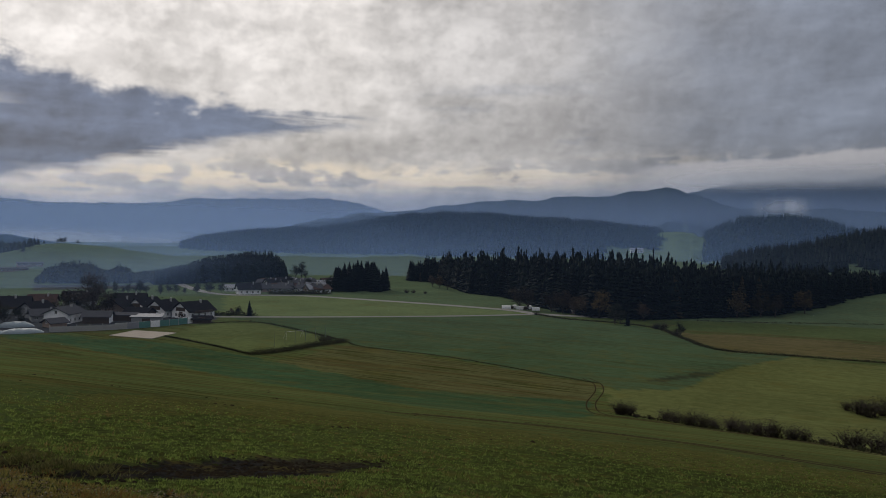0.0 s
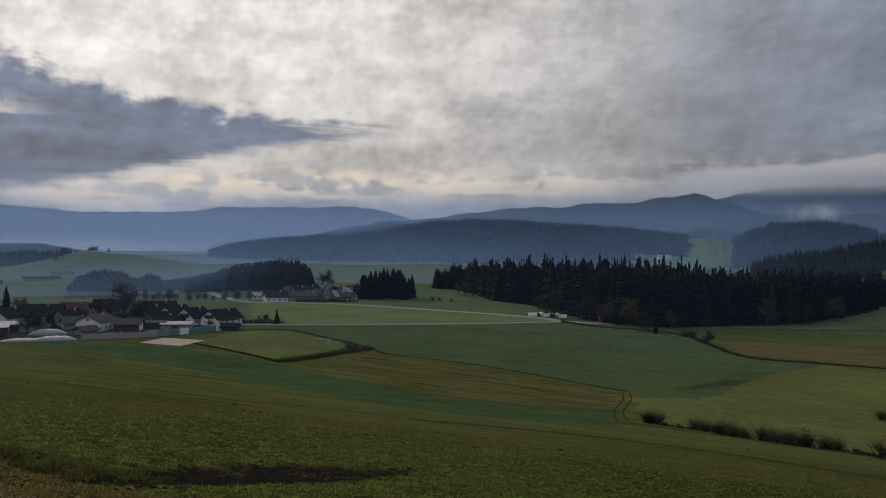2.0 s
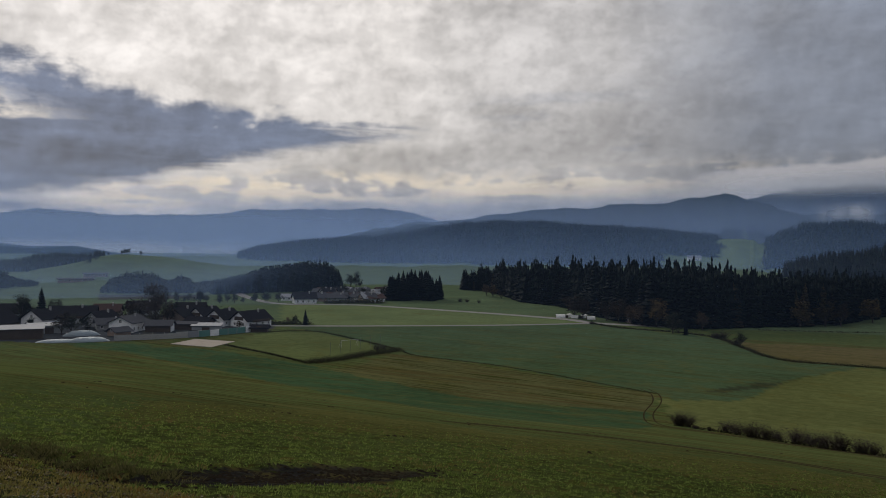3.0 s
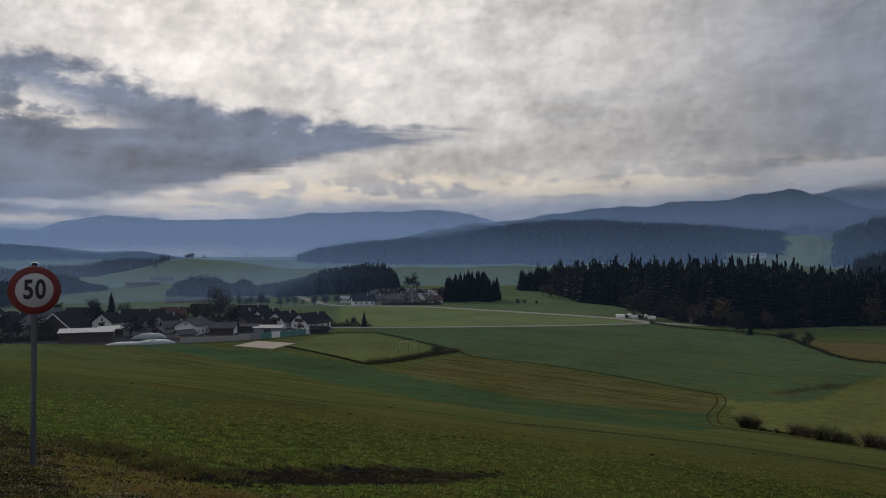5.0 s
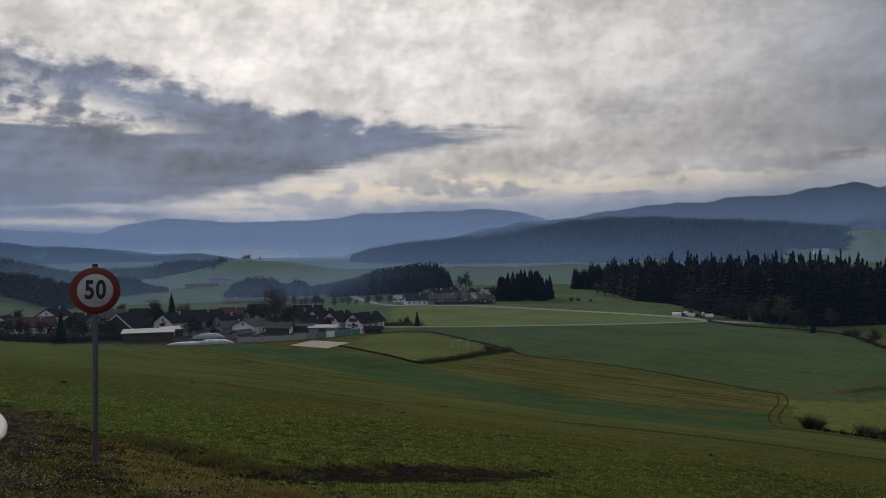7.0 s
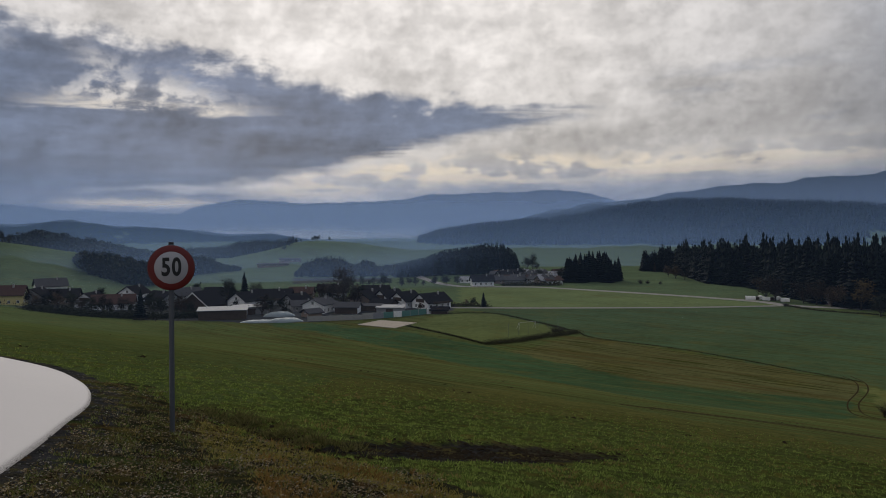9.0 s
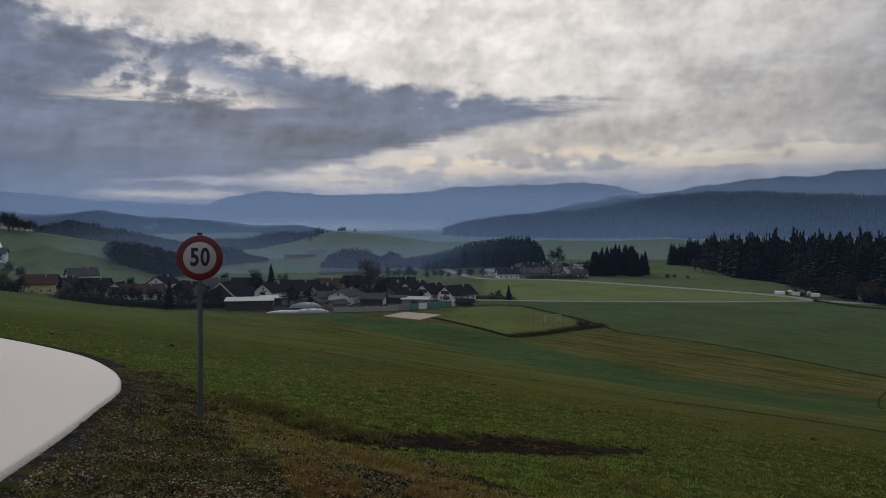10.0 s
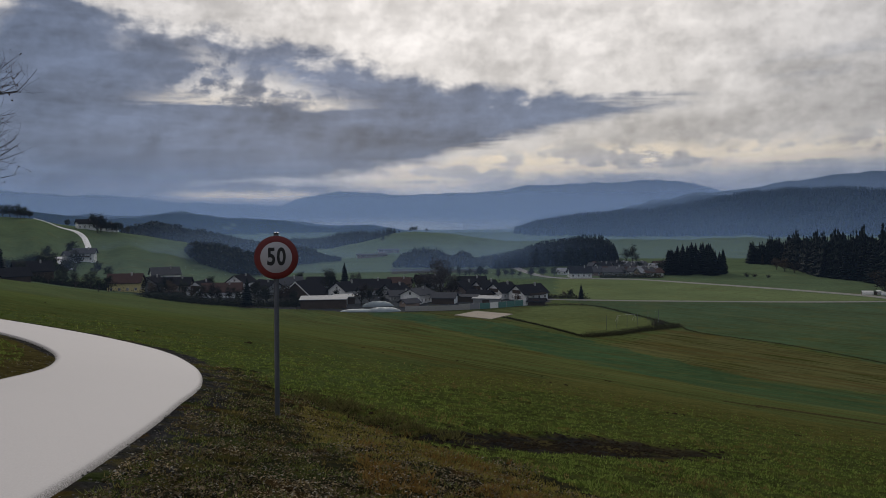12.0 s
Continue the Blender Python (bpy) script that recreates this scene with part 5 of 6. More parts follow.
# long boundary wall of panels along the village
wall_thing = thing("boundary_wall", pose(0, 0, 0), "long low wall of grey and green panels round the village plots", "wall")
ends = [plan(*p) for p in ((-26.6, 302), (-23.4, 303), (-20.4, 309), (-17.4, 322))]
line = smooth_line(ends, 4.2)
for i, (p, q) in enumerate(zip(line, line[1:])):
    mid, d = (p + q) / 2, q - p
    f = i / len(line)
    mat = next(m for edge, m in ((0.36, CONCRETE), (0.5, PALE_ROOF), (0.56, GREEN_PANEL), (0.64, WHITE_WALL), (0.82, GREEN_PANEL), (0.9, WHITE_WALL), (2, TIMBER)) if f < edge)
    o = part("panel", block(-d.length / 2 + 0.04, d.length / 2 - 0.04, -0.08, 0.08, -0.6, 2.3 if f > 0.35 else 1.9, 0.03), mat, wall_thing)
    o.matrix_basis = pose(mid.x, mid.y, ground(mid.x, mid.y), 0, 0, math.degrees(math.atan2(d.y, d.x)))
    o = part("post", block(-0.1, 0.1, -0.12, 0.12, -0.6, 2.45, 0.02), CONCRETE, wall_thing)
    o.matrix_basis = pose(p.x, p.y, ground(p.x, p.y), 0, 0, math.degrees(math.atan2(d.y, d.x)))


def heap(bearing, rng, turn, l, w, h, label):
    """A covered silage heap: a long rounded mound of sheeting, weighed down at its foot."""
    verts, faces = [], []
    n, k = 40, 14
    r = random.Random(int(rng))
    for i in range(n + 1):
        u = 2 * i / n - 1
        prof = max(0.0, 1 - abs(u) ** 3.2)
        for j in range(k + 1):
            a = math.pi * j / k
            verts.append((u * l / 2, -math.cos(a) * w / 2 * (0.35 + 0.65 * prof), -0.3 + (0.3 + h * prof * r.uniform(0.9, 1.04) * (1 + 0.14 * math.sin(i * 1.1) * math.sin(i * 0.43 + j))) * math.sin(a) ** 0.7))
    for i in range(n):
        for j in range(k):
            a = i * (k + 1) + j
            faces.append((a, a + k + 1, a + k + 2, a + 1))
    ob = new("silage_heap", mesh_of("silage_heap", verts, faces, TARP, True))
    x, y = plan(bearing, rng)
    ob.matrix_world = pose(x, y, ground(x, y), 0, 0, -bearing + turn)
    return tagged(ob, label, "silage heap", "covered silage heaps")


heap(-29.9, 304, -6, 16, 5, 0.9, "long heap covered with white plastic sheet")
heap(-28.2, 303, 2, 14, 6, 1.5, "short rounded heap under white plastic sheet")
heap(-28.6, 322, 2, 13, 5, 1.9, "white sheeted heap behind the others")

# slim fence below the gardens
fence = thing("garden_fence", pose(0, 0, 0), "weathered wooden fence below the village gardens", "fence")
rail_ends = smooth_line([plan(*p) for p in ((-38.4, 314), (-36.0, 312), (-33.4, 311))], 2.6)
for p, q in zip(rail_ends, rail_ends[1:]):
    zp, zq = ground(p.x, p.y), ground(q.x, q.y)
    o = part("post", block(-0.07, 0.07, -0.07, 0.07, -0.5, 1.25, 0.01), TIMBER, fence)
    o.matrix_basis = pose(p.x, p.y, zp)
    for lift in (0.5, 1.0):
        verts, faces = [], []
        tube(verts, faces, Vector((p.x, p.y, zp + lift)), Vector((q.x, q.y, zq + lift)), 0.05, 0.05, 6)
        part("rail", mesh_of("rail", verts, faces, TIMBER), TIMBER, fence)

# sand court and sports field
corners = [plan(*p) for p in ((-23.0, 287), (-21.4, 300), (-18.7, 290), (-20.3, 275))]
bm = bmesh.new()
low = [bm.verts.new((x, y, ground(x, y) - 0.3)) for x, y in corners]
high = [bm.verts.new((x, y, max(ground(*c) for c in corners) + 0.12)) for x, y in corners]
bm.faces.new(high)
for i in range(4):
    bm.faces.new((low[i], low[(i + 1) % 4], high[(i + 1) % 4], high[i]))
bmesh.ops.recalc_face_normals(bm, faces=bm.faces)
me = bpy.data.meshes.new("sand_court")
bm.to_mesh(me), bm.free()
me.materials.append(SAND)
tagged(new("sand_court", me), "pale sand court beside the sports field", "court", kind="structure")


def goal(bearing, rng, turn):
    x, y = plan(bearing, rng)
    g = thing("football_goal", pose(x, y, ground(x, y), 0, 0, turn), "white football goal frame on the sports field", "goal", "goals on the sports field")
    for s in (-1, 1):
        verts, faces = [], []
        tube(verts, faces, Vector((s * 3.66, 0, -0.2)), Vector((s * 3.66, 0, 2.44)), 0.035, 0.035, 8)
        part("post", mesh_of("post", verts, faces, FRAME, True), FRAME, g)
        verts, faces = [], []
        tube(verts, faces, Vector((s * 3.66, 0, 2.44)), Vector((s * 3.66, 1.6, 0)), 0.04, 0.04, 6)
        part("stay", mesh_of("stay", verts, faces, FRAME, True), FRAME, g)
    verts, faces = [], []
    tube(verts, faces, Vector((-3.72, 0, 2.44)), Vector((3.72, 0, 2.44)), 0.035, 0.035, 8)
    part("crossbar", mesh_of("crossbar", verts, faces, FRAME, True), FRAME, g)


goal(-10.6, 272, 50)
group = "net posts at the end of the sports field"
for i in range(6):
    b0, r0 = -12.0 + 0.72 * i, 252 + 4.2 * i
    p = on_ground(b0, r0)
    verts, faces = [], []
    tube(verts, faces, Vector((0, 0, -0.3)), Vector((0, 0, 4.2)), 0.06, 0.05, 6)
    ob = new("net_post", mesh_of("net_post", verts, faces, STEEL, True))
    ob.matrix_world = p
    tagged(ob, "slim grey steel post of a ball net", "post", group)


def bank(name, points, h, wide, mat, label, seed=1, size=0.35, density=5.0):
    """Rough growth along a field edge, one tangle of clumps."""
    rng = random.Random(seed)
    line = smooth_line([plan(*p) for p in points], 2.0)
    spots = []
    for p, q in zip(line, line[1:]):
        for _ in range(int((q - p).length * density)):
            spots.append(p.lerp(q, rng.random()) + Vector((rng.gauss(0, wide), rng.gauss(0, wide), 0)))
    level = heights(np.array([c.x for c in spots]), np.array([c.y for c in spots]))
    verts, faces = [], []
    for c, z in zip(spots, level.tolist()):
        c.z = z + abs(rng.gauss(0, 0.45)) * h
        u = Vector((rng.gauss(0, 1), rng.gauss(0, 1), rng.gauss(0, 1))).normalized()
        w = u.orthogonal().normalized()
        s = size * rng.uniform(0.5, 1.4)
        base = len(verts)
        verts += [c + u * s, c + w * s * 0.7, c - u * s, c - w * s * 0.7]
        faces.append((base, base + 1, base + 2, base + 3))
    return tagged(new(name, mesh_of(name, verts, faces, mat)), label, "hedge", kind="stuff")


bank("field_bank", [(-13.6, 233), (-11.4, 240), (-9.4, 251), (-7.0, 263)], 1.3, 1.1, DULL_LEAVES, "dark overgrown bank along the sports field", 2, 0.11, 320)
bank("field_bank", [(-19.4, 281), (-16.4, 256), (-13.6, 233)], 0.5, 0.35, DULL_LEAVES, "low dark growth along the field edge", 3, 0.12, 70)
bank("field_bank", [(-16.4, 321), (-13.1, 321), (-9.8, 290), (-7.0, 264)], 0.6, 0.4, DULL_LEAVES, "thin hedge line behind the sports field", 4, 0.12, 36)
bank("field_bank", [(-6.8, 262), (-5.6, 250), (0.8, 229), (11.5, 193)], 0.2, 0.3, DULL_LEAVES, "dark balk between two fields", 5, 0.10, 30)
bank("stream_bank", [(6.9, 376), (9, 358), (13, 347), (15.5, 332), (17.2, 302), (19.5, 275), (24, 271), (36, 276)], 0.7, 0.6, DULL_LEAVES, "dark overgrown ditch winding through the meadow", 6, 0.16, 60)
bank("village_hedge", [(-17.0, 349), (-15.2, 350), (-13.4, 350)], 1.8, 0.7, DULL_LEAVES, "dark garden hedge beside the lane", 7, 0.4, 26)
bank("village_hedge", [(-12.4, 477), (-10.4, 480), (-8.2, 484)], 2.4, 1.0, DULL_LEAVES, "dark clipped hedge before the hamlet", 8, 0.5, 34)
bank("hedge_foot", HEDGE, 0.5, 0.7, DULL_LEAVES, "dark undergrowth at the foot of the hedge", 9, 0.2, 16)
bank("garden_growth", [(-44.6, 352), (-43.5, 346), (-42.0, 336), (-39.0, 328), (-36.4, 326), (-33.6, 330)], 3.0, 2.6, DARK_LEAVES, "dark garden shrubs along the lower village edge", 10, 0.26, 150)
bank("hill_scrub", [(-56, 415), (-52.5, 408), (-49.8, 405), (-47.2, 398), (-45.6, 396)], 3.2, 4.0, DARK_LEAVES, "dark leafless scrub below the hill houses", 14, 0.24, 240)
bank("hill_scrub", [(-54.5, 470), (-51.0, 486), (-49.5, 492)], 3.6, 4.0, DARK_LEAVES, "dark leafless scrub beside the hill lane", 15, 0.3, 120)
bank("village_scrub", [(-36.0, 372), (-33.2, 382), (-30, 388), (-26, 380), (-22, 374), (-18.6, 366)], 5.0, 4.0, DULL_LEAVES, "dark garden scrub between the houses", 16, 0.3, 50)
bank("pasture_edge", [(18, 372), (22, 372), (27, 380), (34, 395)], 0.4, 0.6, DULL_LEAVES, "dark grass edge below the pasture", 12, 0.35, 5)

# garden trees of the village
stand(BARE_TREES[0], *plan(-24.0, 349), 19, 30, label="tall bare broad tree between the village houses")
plant(SPRUCES, *plan(-31.0, 382), 15, 40, label="dark spruce beside a white house")
plant(SPRUCES, *plan(-37.9, 322), 12, 80, label="dark dense conifer at the village edge")
plant(SPRUCES, *plan(-13.8, 347), 7.0, 120, label="slim dark cypress-like tree by the lane")
group = "garden trees of the near village"
rng_garden = random.Random(9)
for b, r, h in ((-29.8, 326, 9.5), (-29.2, 327, 8.5), (-32.1, 388, 13), (-35.6, 335, 7), (-36.6, 340, 8), (-39.0, 345, 8), (-40.3, 352, 8), (-41.6, 356, 7), (-43.0, 372, 8), (-44.9, 392, 7), (-34.6, 340, 6),
                (-28.2, 330, 4), (-23.2, 352, 10), (-22.8, 372, 9), (-24.9, 372, 10), (-25.6, 388, 9), (-19.0, 362, 6), (-18.4, 332, 4), (-30.2, 400, 10), (-34.2, 425, 9), (-37.3, 360, 9)):
    stand(rng_garden.choice(ROUND_TREES + RUSSET_TREES[:1]), *plan(b, r), h, rng_garden.uniform(0, 360), group, "garden tree with thin late foliage")
for b, r, h in ((-15.0, 352, 3.5), (-14.5, 351, 4.2), (-47.0, 372, 8), (-48.1, 392, 9), (-47.6, 352, 6), (-49.0, 378, 8), (-49.8, 401, 9), (-46.6, 410, 8), (-50.6, 395, 6), (-38.4, 338, 6), (-44.2, 366, 7), (-43.6, 358, 8), (-42.2, 350, 9), (-41.0, 344, 8), (-39.9, 342, 7), (-37.0, 336, 9), (-35.2, 346, 8), (-34.6, 352, 7), (-43.2, 392, 9), (-40.4, 396, 9), (-31.6, 342, 6), (-28.4, 346, 6), (-24.6, 340, 5)):
    stand(rng_garden.choice(ROUND_TREES + RUSSET_TREES[:1]), *plan(b, r), h, rng_garden.uniform(0, 360), group, "garden tree with thin late foliage")
group = "small trees along the valley road"
for i in range(19):
    b = -24.2 + 0.47 * i + rng_garden.uniform(-0.3, 0.3)
    stand(rng_garden.choice(ROUND_TREES), *plan(b, 478 + rng_garden.uniform(-6, 12)), rng_garden.uniform(3.5, 8.5), rng_garden.uniform(0, 360), group, "small round tree beside the valley road")

# the hamlet across the valley floor
group = "houses of the far hamlet"
house(-13.9, 480, 12, 13, 9, 4.2, 4.4, WHITE_WALL, DARK_ROOF, "white farmhouse with a dark roof at the valley road", group=group)
house(-14.9, 505, -10, 10, 7, 3.0, 2.2, WHITE_WALL, PALE_ROOF, "low white building with a pale roof", group=group)
rng_far = random.Random(31)
for i in range(24):
    b, r = -12.9 + 4.7 * (i + rng_far.random()) / 24, 492 + 62 * rng_far.random()
    walls = rng_far.choice((WHITE_WALL, WHITE_WALL, GREY_WALL, PINK_WALL))
    roof = rng_far.choice((DARK_ROOF, GREY_ROOF, RED_ROOF, GREY_ROOF, PALE_ROOF))
    tone = {WHITE_WALL: "white", GREY_WALL: "grey", PINK_WALL: "brownish"}[walls]
    cover = {DARK_ROOF: "dark", GREY_ROOF: "grey", RED_ROOF: "red", PALE_ROOF: "pale"}[roof]
    house(b, r, rng_far.uniform(-50, 50), rng_far.uniform(8, 12), rng_far.uniform(7, 9), rng_far.uniform(3.0, 4.6), rng_far.uniform(2.6, 4), walls, roof,
          f"small {tone} house with a {cover} roof in the hamlet", group=group)
for i in range(14):
    b, r = rng_far.uniform(-13, -8.2), rng_far.uniform(488, 545)
    stand(rng_far.choice(ROUND_TREES), *plan(b, r), rng_far.uniform(4, 8), rng_far.uniform(0, 360), "garden trees of the far hamlet", "garden tree between hamlet houses")
for b, r, h in ((-10.6, 590, 11), (-10.2, 592, 13), (-9.9, 595, 6), (-8.1, 512, 10), (-8.4, 515, 8)):
    stand(ROUND_TREES[int(h) % 3], *plan(b, r), h, r, "", "dark tree at the rim of the hamlet")
for b, r, l in ((-29.0, 735, 34), (-27.8, 760, 24)):
    house(b, r, 6, l * 0.8, 12, 3.0, 1.2, PINK_WALL, GREY_ROOF, "long grey workshop hall in the haze", name="hall", category="hall", chimney=False)


def polytunnel(bearing, rng, turn, l, w):
    """A low growing tunnel: white sheet over hoops, with a dark end door."""
    x, y = plan(bearing, rng)
    t = thing("polytunnel", pose(x, y, ground(x, y), 0, 0, -bearing + turn), "low white plastic growing tunnel under the wood", "greenhouse", "growing tunnels under the wood")
    verts, faces, k = [], [], 10
    for i in range(9):
        u = i / 8 - 0.5
        sag = 0.06 * (i % 2)
        for j in range(k + 1):
            a = math.pi * j / k
            verts.append((u * l, -math.cos(a) * (w / 2 - sag), -0.2 + (1.9 - sag) * math.sin(a) ** 0.8))
    for i in range(8):
        for j in range(k):
            a = i * (k + 1) + j
            faces.append((a, a + k + 1, a + k + 2, a + 1))
    part("sheet", mesh_of("sheet", verts, faces, WHITE_WALL, True), WHITE_WALL, t)
    for s in (-1, 1):
        part("end_wall", block(s * l / 2 - 0.04, s * l / 2 + 0.04, -w * 0.4, w * 0.4, -0.2, 1.15, 0.02), FRAME, t)
        part("door", block(s * (l / 2 + 0.05) - 0.02, s * (l / 2 + 0.05) + 0.02, -0.9, 0.9, 0, 1.2), TIMBER, t)


for b, r, turn, l in ((4.7, 404, 10, 4.6), (5.25, 407, 74, 6.0), (5.75, 402, -14, 3.6), (6.3, 405, 66, 6.0), (6.85, 398, 12, 4.0)):
    polytunnel(b, r, turn, l, 2.8)
house(10.0, 388, 20, 9, 7, 3.4, 3.0, PINK_WALL, GREY_ROOF, "small house half hidden at the edge of the wood")
house(13.9, 1560, 10, 24, 10, 6, 5, WHITE_WALL, PALE_ROOF, "white farm on a distant clearing", name="farm", category="farm")

# the green hill beyond the village
house(-48.4, 516, -12, 12, 8, 6.2, 3.6, WHITE_WALL, GREY_ROOF, "tall white house with balconies on the green hill", rows=2, balcony=True)
house(-49.1, 522, 20, 10, 7, 4.6, 3.0, GREY_WALL, GREY_ROOF, "grey annex of the white hill house")
house(-48.3, 660, 10, 13, 10, 5.4, 4.0, WHITE_WALL, DARK_ROOF, "white house under tall trees on the hill", rows=2)
house(-46.9, 668, -20, 12, 9, 4.6, 4.0, WHITE_WALL, DARK_ROOF, "white house with a dark roof on the hill")
house(-51.5, 440, 10, 17, 11, 4, 6, TIMBER, DARK_ROOF, "dark timber farm building below the hill", name="barn", category="barn", windows=False)
house(-52.7, 372, 30, 12, 8, 2.6, 4, TIMBER, DARK_ROOF, "low dark hut among trees", name="barn", category="barn", windows=False, chimney=False)
ribbon("hill_lane", [plan(*p) for p in ((-51.3, 676), (-51.2, 660), (-50.7, 655), (-50.0, 652), (-49.4, 646), (-48.9, 632), (-48.5, 608), (-48.3, 585), (-48.2, 560), (-48.7, 545), (-49.7, 532), (-50.0, 522), (-49.7, 505), (-49.2, 490))], 4.2, SHEEN_LANE,
       "pale lane winding up the green hill", "road", 6, 0.3, 4)
group = "trees on the green hill"
for b, r, h in ((-47.6, 640, 17), (-47.4, 646, 14), (-47.0, 650, 11), (-47.9, 662, 12), (-46.7, 640, 9), (-46.4, 642, 10), (-46.1, 644, 9), (-45.7, 648, 7), (-51.9, 648, 10), (-52.3, 650, 11), (-52.7, 652, 11), (-53.1, 655, 10), (-52.1, 656, 9), (-51.6, 652, 7), (-49.2, 540, 10), (-49.4, 672, 6),
                (-49.6, 470, 11), (-50.3, 462, 12), (-51.0, 455, 10), (-52.2, 430, 10), (-49.0, 486, 12), (-50.6, 500, 9), (-47.7, 470, 8), (-47.0, 460, 7)):
    stand(rng_garden.choice(ROUND_TREES), *plan(b, r), h, rng_garden.uniform(0, 360), group, "dark leafless tree on the green hill")
plant(SPRUCES, *plan(-53.4, 385), 16, 60, label="dark spruce beside the low hut")
plant(SPRUCES, *plan(-54.2, 380), 19, 10, label="tall dark spruce beside the low hut")
group = "trees on the green knoll"
for b, r, h in ((-26.0, 958, 7), (-25.8, 960, 8), (-26.2, 955, 6), (-25.0, 960, 6), (-27.4, 952, 4), (-27.0, 955, 4), (-28.5, 920, 8), (-27.8, 880, 9), (-28.2, 870, 7)):
    stand(ROUND_TREES[int(h) % 3], *plan(b, r), h, r * 2, group, "dark tree on top of the green knoll")

# ---------------------------------------------------------------- the near slope


def digits(text, size, mat, name, parent, m):
    """Raised figures from the built-in font."""
    cu = bpy.data.curves.new(name, "FONT")
    cu.body, cu.size, cu.extrude, cu.align_x, cu.align_y, cu.offset = text, size, 0.0015, "CENTER", "CENTER", 0.009
    tmp = new(name, cu)
    bpy.context.view_layer.update()
    me = bpy.data.meshes.new_from_object(tmp.evaluated_get(bpy.context.evaluated_depsgraph_get()))
    bpy.data.objects.remove(tmp)
    me.materials.clear()
    me.materials.append(mat)
    ob = part(name, me, mat, parent, "black raised numeral of the speed limit")
    ob.matrix_basis = m
    return ob


def ring_mesh(name, r0, r1, depth, mat, n=72, lip=0.004):
    """A flat ring with a rounded rim, facing -y; r0 = 0 gives a disc."""
    prof = [(max(r0, 0.0005), 0), (r1 - lip, 0), (r1, lip), (r1, depth)]
    verts, faces = [], []
    for i in range(n):
        a = 2 * math.pi * i / n
        for r, y in prof:
            verts.append((r * math.cos(a), y, r * math.sin(a)))
    k = len(prof)
    for i in range(n):
        j = (i + 1) % n
        for p in range(k - 1):
            faces.append((i * k + p, i * k + p + 1, j * k + p + 1, j * k + p))
    return mesh_of(name, verts, faces, mat, True)


def speed_sign():
    x, y = -7.19, 9.98
    z = ground(x, y)
    sign = thing("speed_limit_sign", pose(x, y, z, 0.25, 0.45, 36.5), "round speed limit sign of fifty on a galvanised post", "road sign")
    verts, faces = [], []
    tube(verts, faces, Vector((0, 0.05, -0.4)), Vector((0, 0.05, 2.80)), 0.038, 0.038, 20)
    part("post", mesh_of("post", verts, faces, STEEL, True), STEEL, sign, "grey galvanised steel tube")
    part("post_cap", block(-0.042, 0.042, 0.008, 0.092, 2.80, 2.825, 0.008), SIGN_BLACK, sign)
    top = z + 2.445
    c = top - z
    plate = part("plate", ring_mesh("plate", 0, 0.335, 0.022, STEEL), STEEL, sign, "grey backed sheet metal disc")
    plate.location = (0, -0.006, c)
    rim = part("red_ring", ring_mesh("red_ring", 0.238, 0.330, 0.004, SIGN_RED, lip=0.001), SIGN_RED, plate, "dark red reflective ring")
    rim.location = (0, -0.004, 0)
    face = part("white_field", ring_mesh("white_field", 0, 0.2385, 0.004, SIGN_WHITE, lip=0.001), SIGN_WHITE, plate, "greyish white reflective field")
    face.location = (0, -0.0035, 0)
    for figure, dx in (("5", -0.075), ("0", 0.075)):
        digits(figure, 0.31, SIGN_BLACK, "numeral", plate, pose(dx, -0.0075, 0.0, 90, 0, 0) @ Matrix.Diagonal((0.86, 1.18, 1, 1)))
    for dz in (-0.17, 0.17):
        bm = block(-0.10, 0.10, 0.005, 0.02, c + dz - 0.02, c + dz + 0.02, 0.004)
        slab(bm, -0.048, 0.048, 0.012, 0.096, c + dz - 0.018, c + dz + 0.018, 0.006)
        part("clamp", bm, STEEL, sign)


speed_sign()


def side_tree():
    """The bare tree over the lane; a few dry leaves still hang on."""
    rng = random.Random(77)
    x, y = plan(-59.7, 15.0)
    tree = thing("bare_tree", pose(x, y, ground(x, y) - 0.1), "bare roadside tree with a few dry leaves", "tree")
    verts, faces, tips = [], [], []
    p, way, r = Vector((0, 0, -0.4)), Vector((0.02, 0, 1)), 0.19
    toward = Vector((0.50, 0.86, 0))
    for i in range(9):
        q = p + Vector((rng.uniform(-0.12, 0.12), rng.uniform(-0.12, 0.12), 1.15))
        tube(verts, faces, p, q, r, r * 0.88, 9)
        p, r = q, r * 0.88
        if i >= 2:
            for k in range(17):
                a = rng.uniform(0, 6.28)
                d = Vector((math.cos(a), math.sin(a), rng.uniform(0.05, 0.5))) + toward * (0.9 if k < 8 else 0)
                grow(rng, verts, faces, tips, p - Vector((0, 0, rng.uniform(0, 0.8))), d.normalized(), rng.uniform(0.9, 1.5) * (1.1 - 0.05 * i), r * 0.42, 3, 0.75, 0.0, (1, 3), 3)
    part("trunk", mesh_of("trunk", verts, faces, TWIG, True), TWIG, tree)
    lv, lf = [], []
    for _ in range(5200):
        c, d = rng.choice(tips)
        u = Vector((rng.gauss(0, 1), rng.gauss(0, 1), -1)).normalized()
        w = u.orthogonal().normalized()
        s = rng.uniform(0.008, 0.024)
        base = len(lv)
        lv += [c, c + u * s + w * s * 0.6, c + u * s * 2, c + u * s - w * s * 0.6]
        lf.append((base, base + 1, base + 2, base + 3))
    part("dry_leaves", mesh_of("dry_leaves", lv, lf, RUSSET), RUSSET, tree)


side_tree()

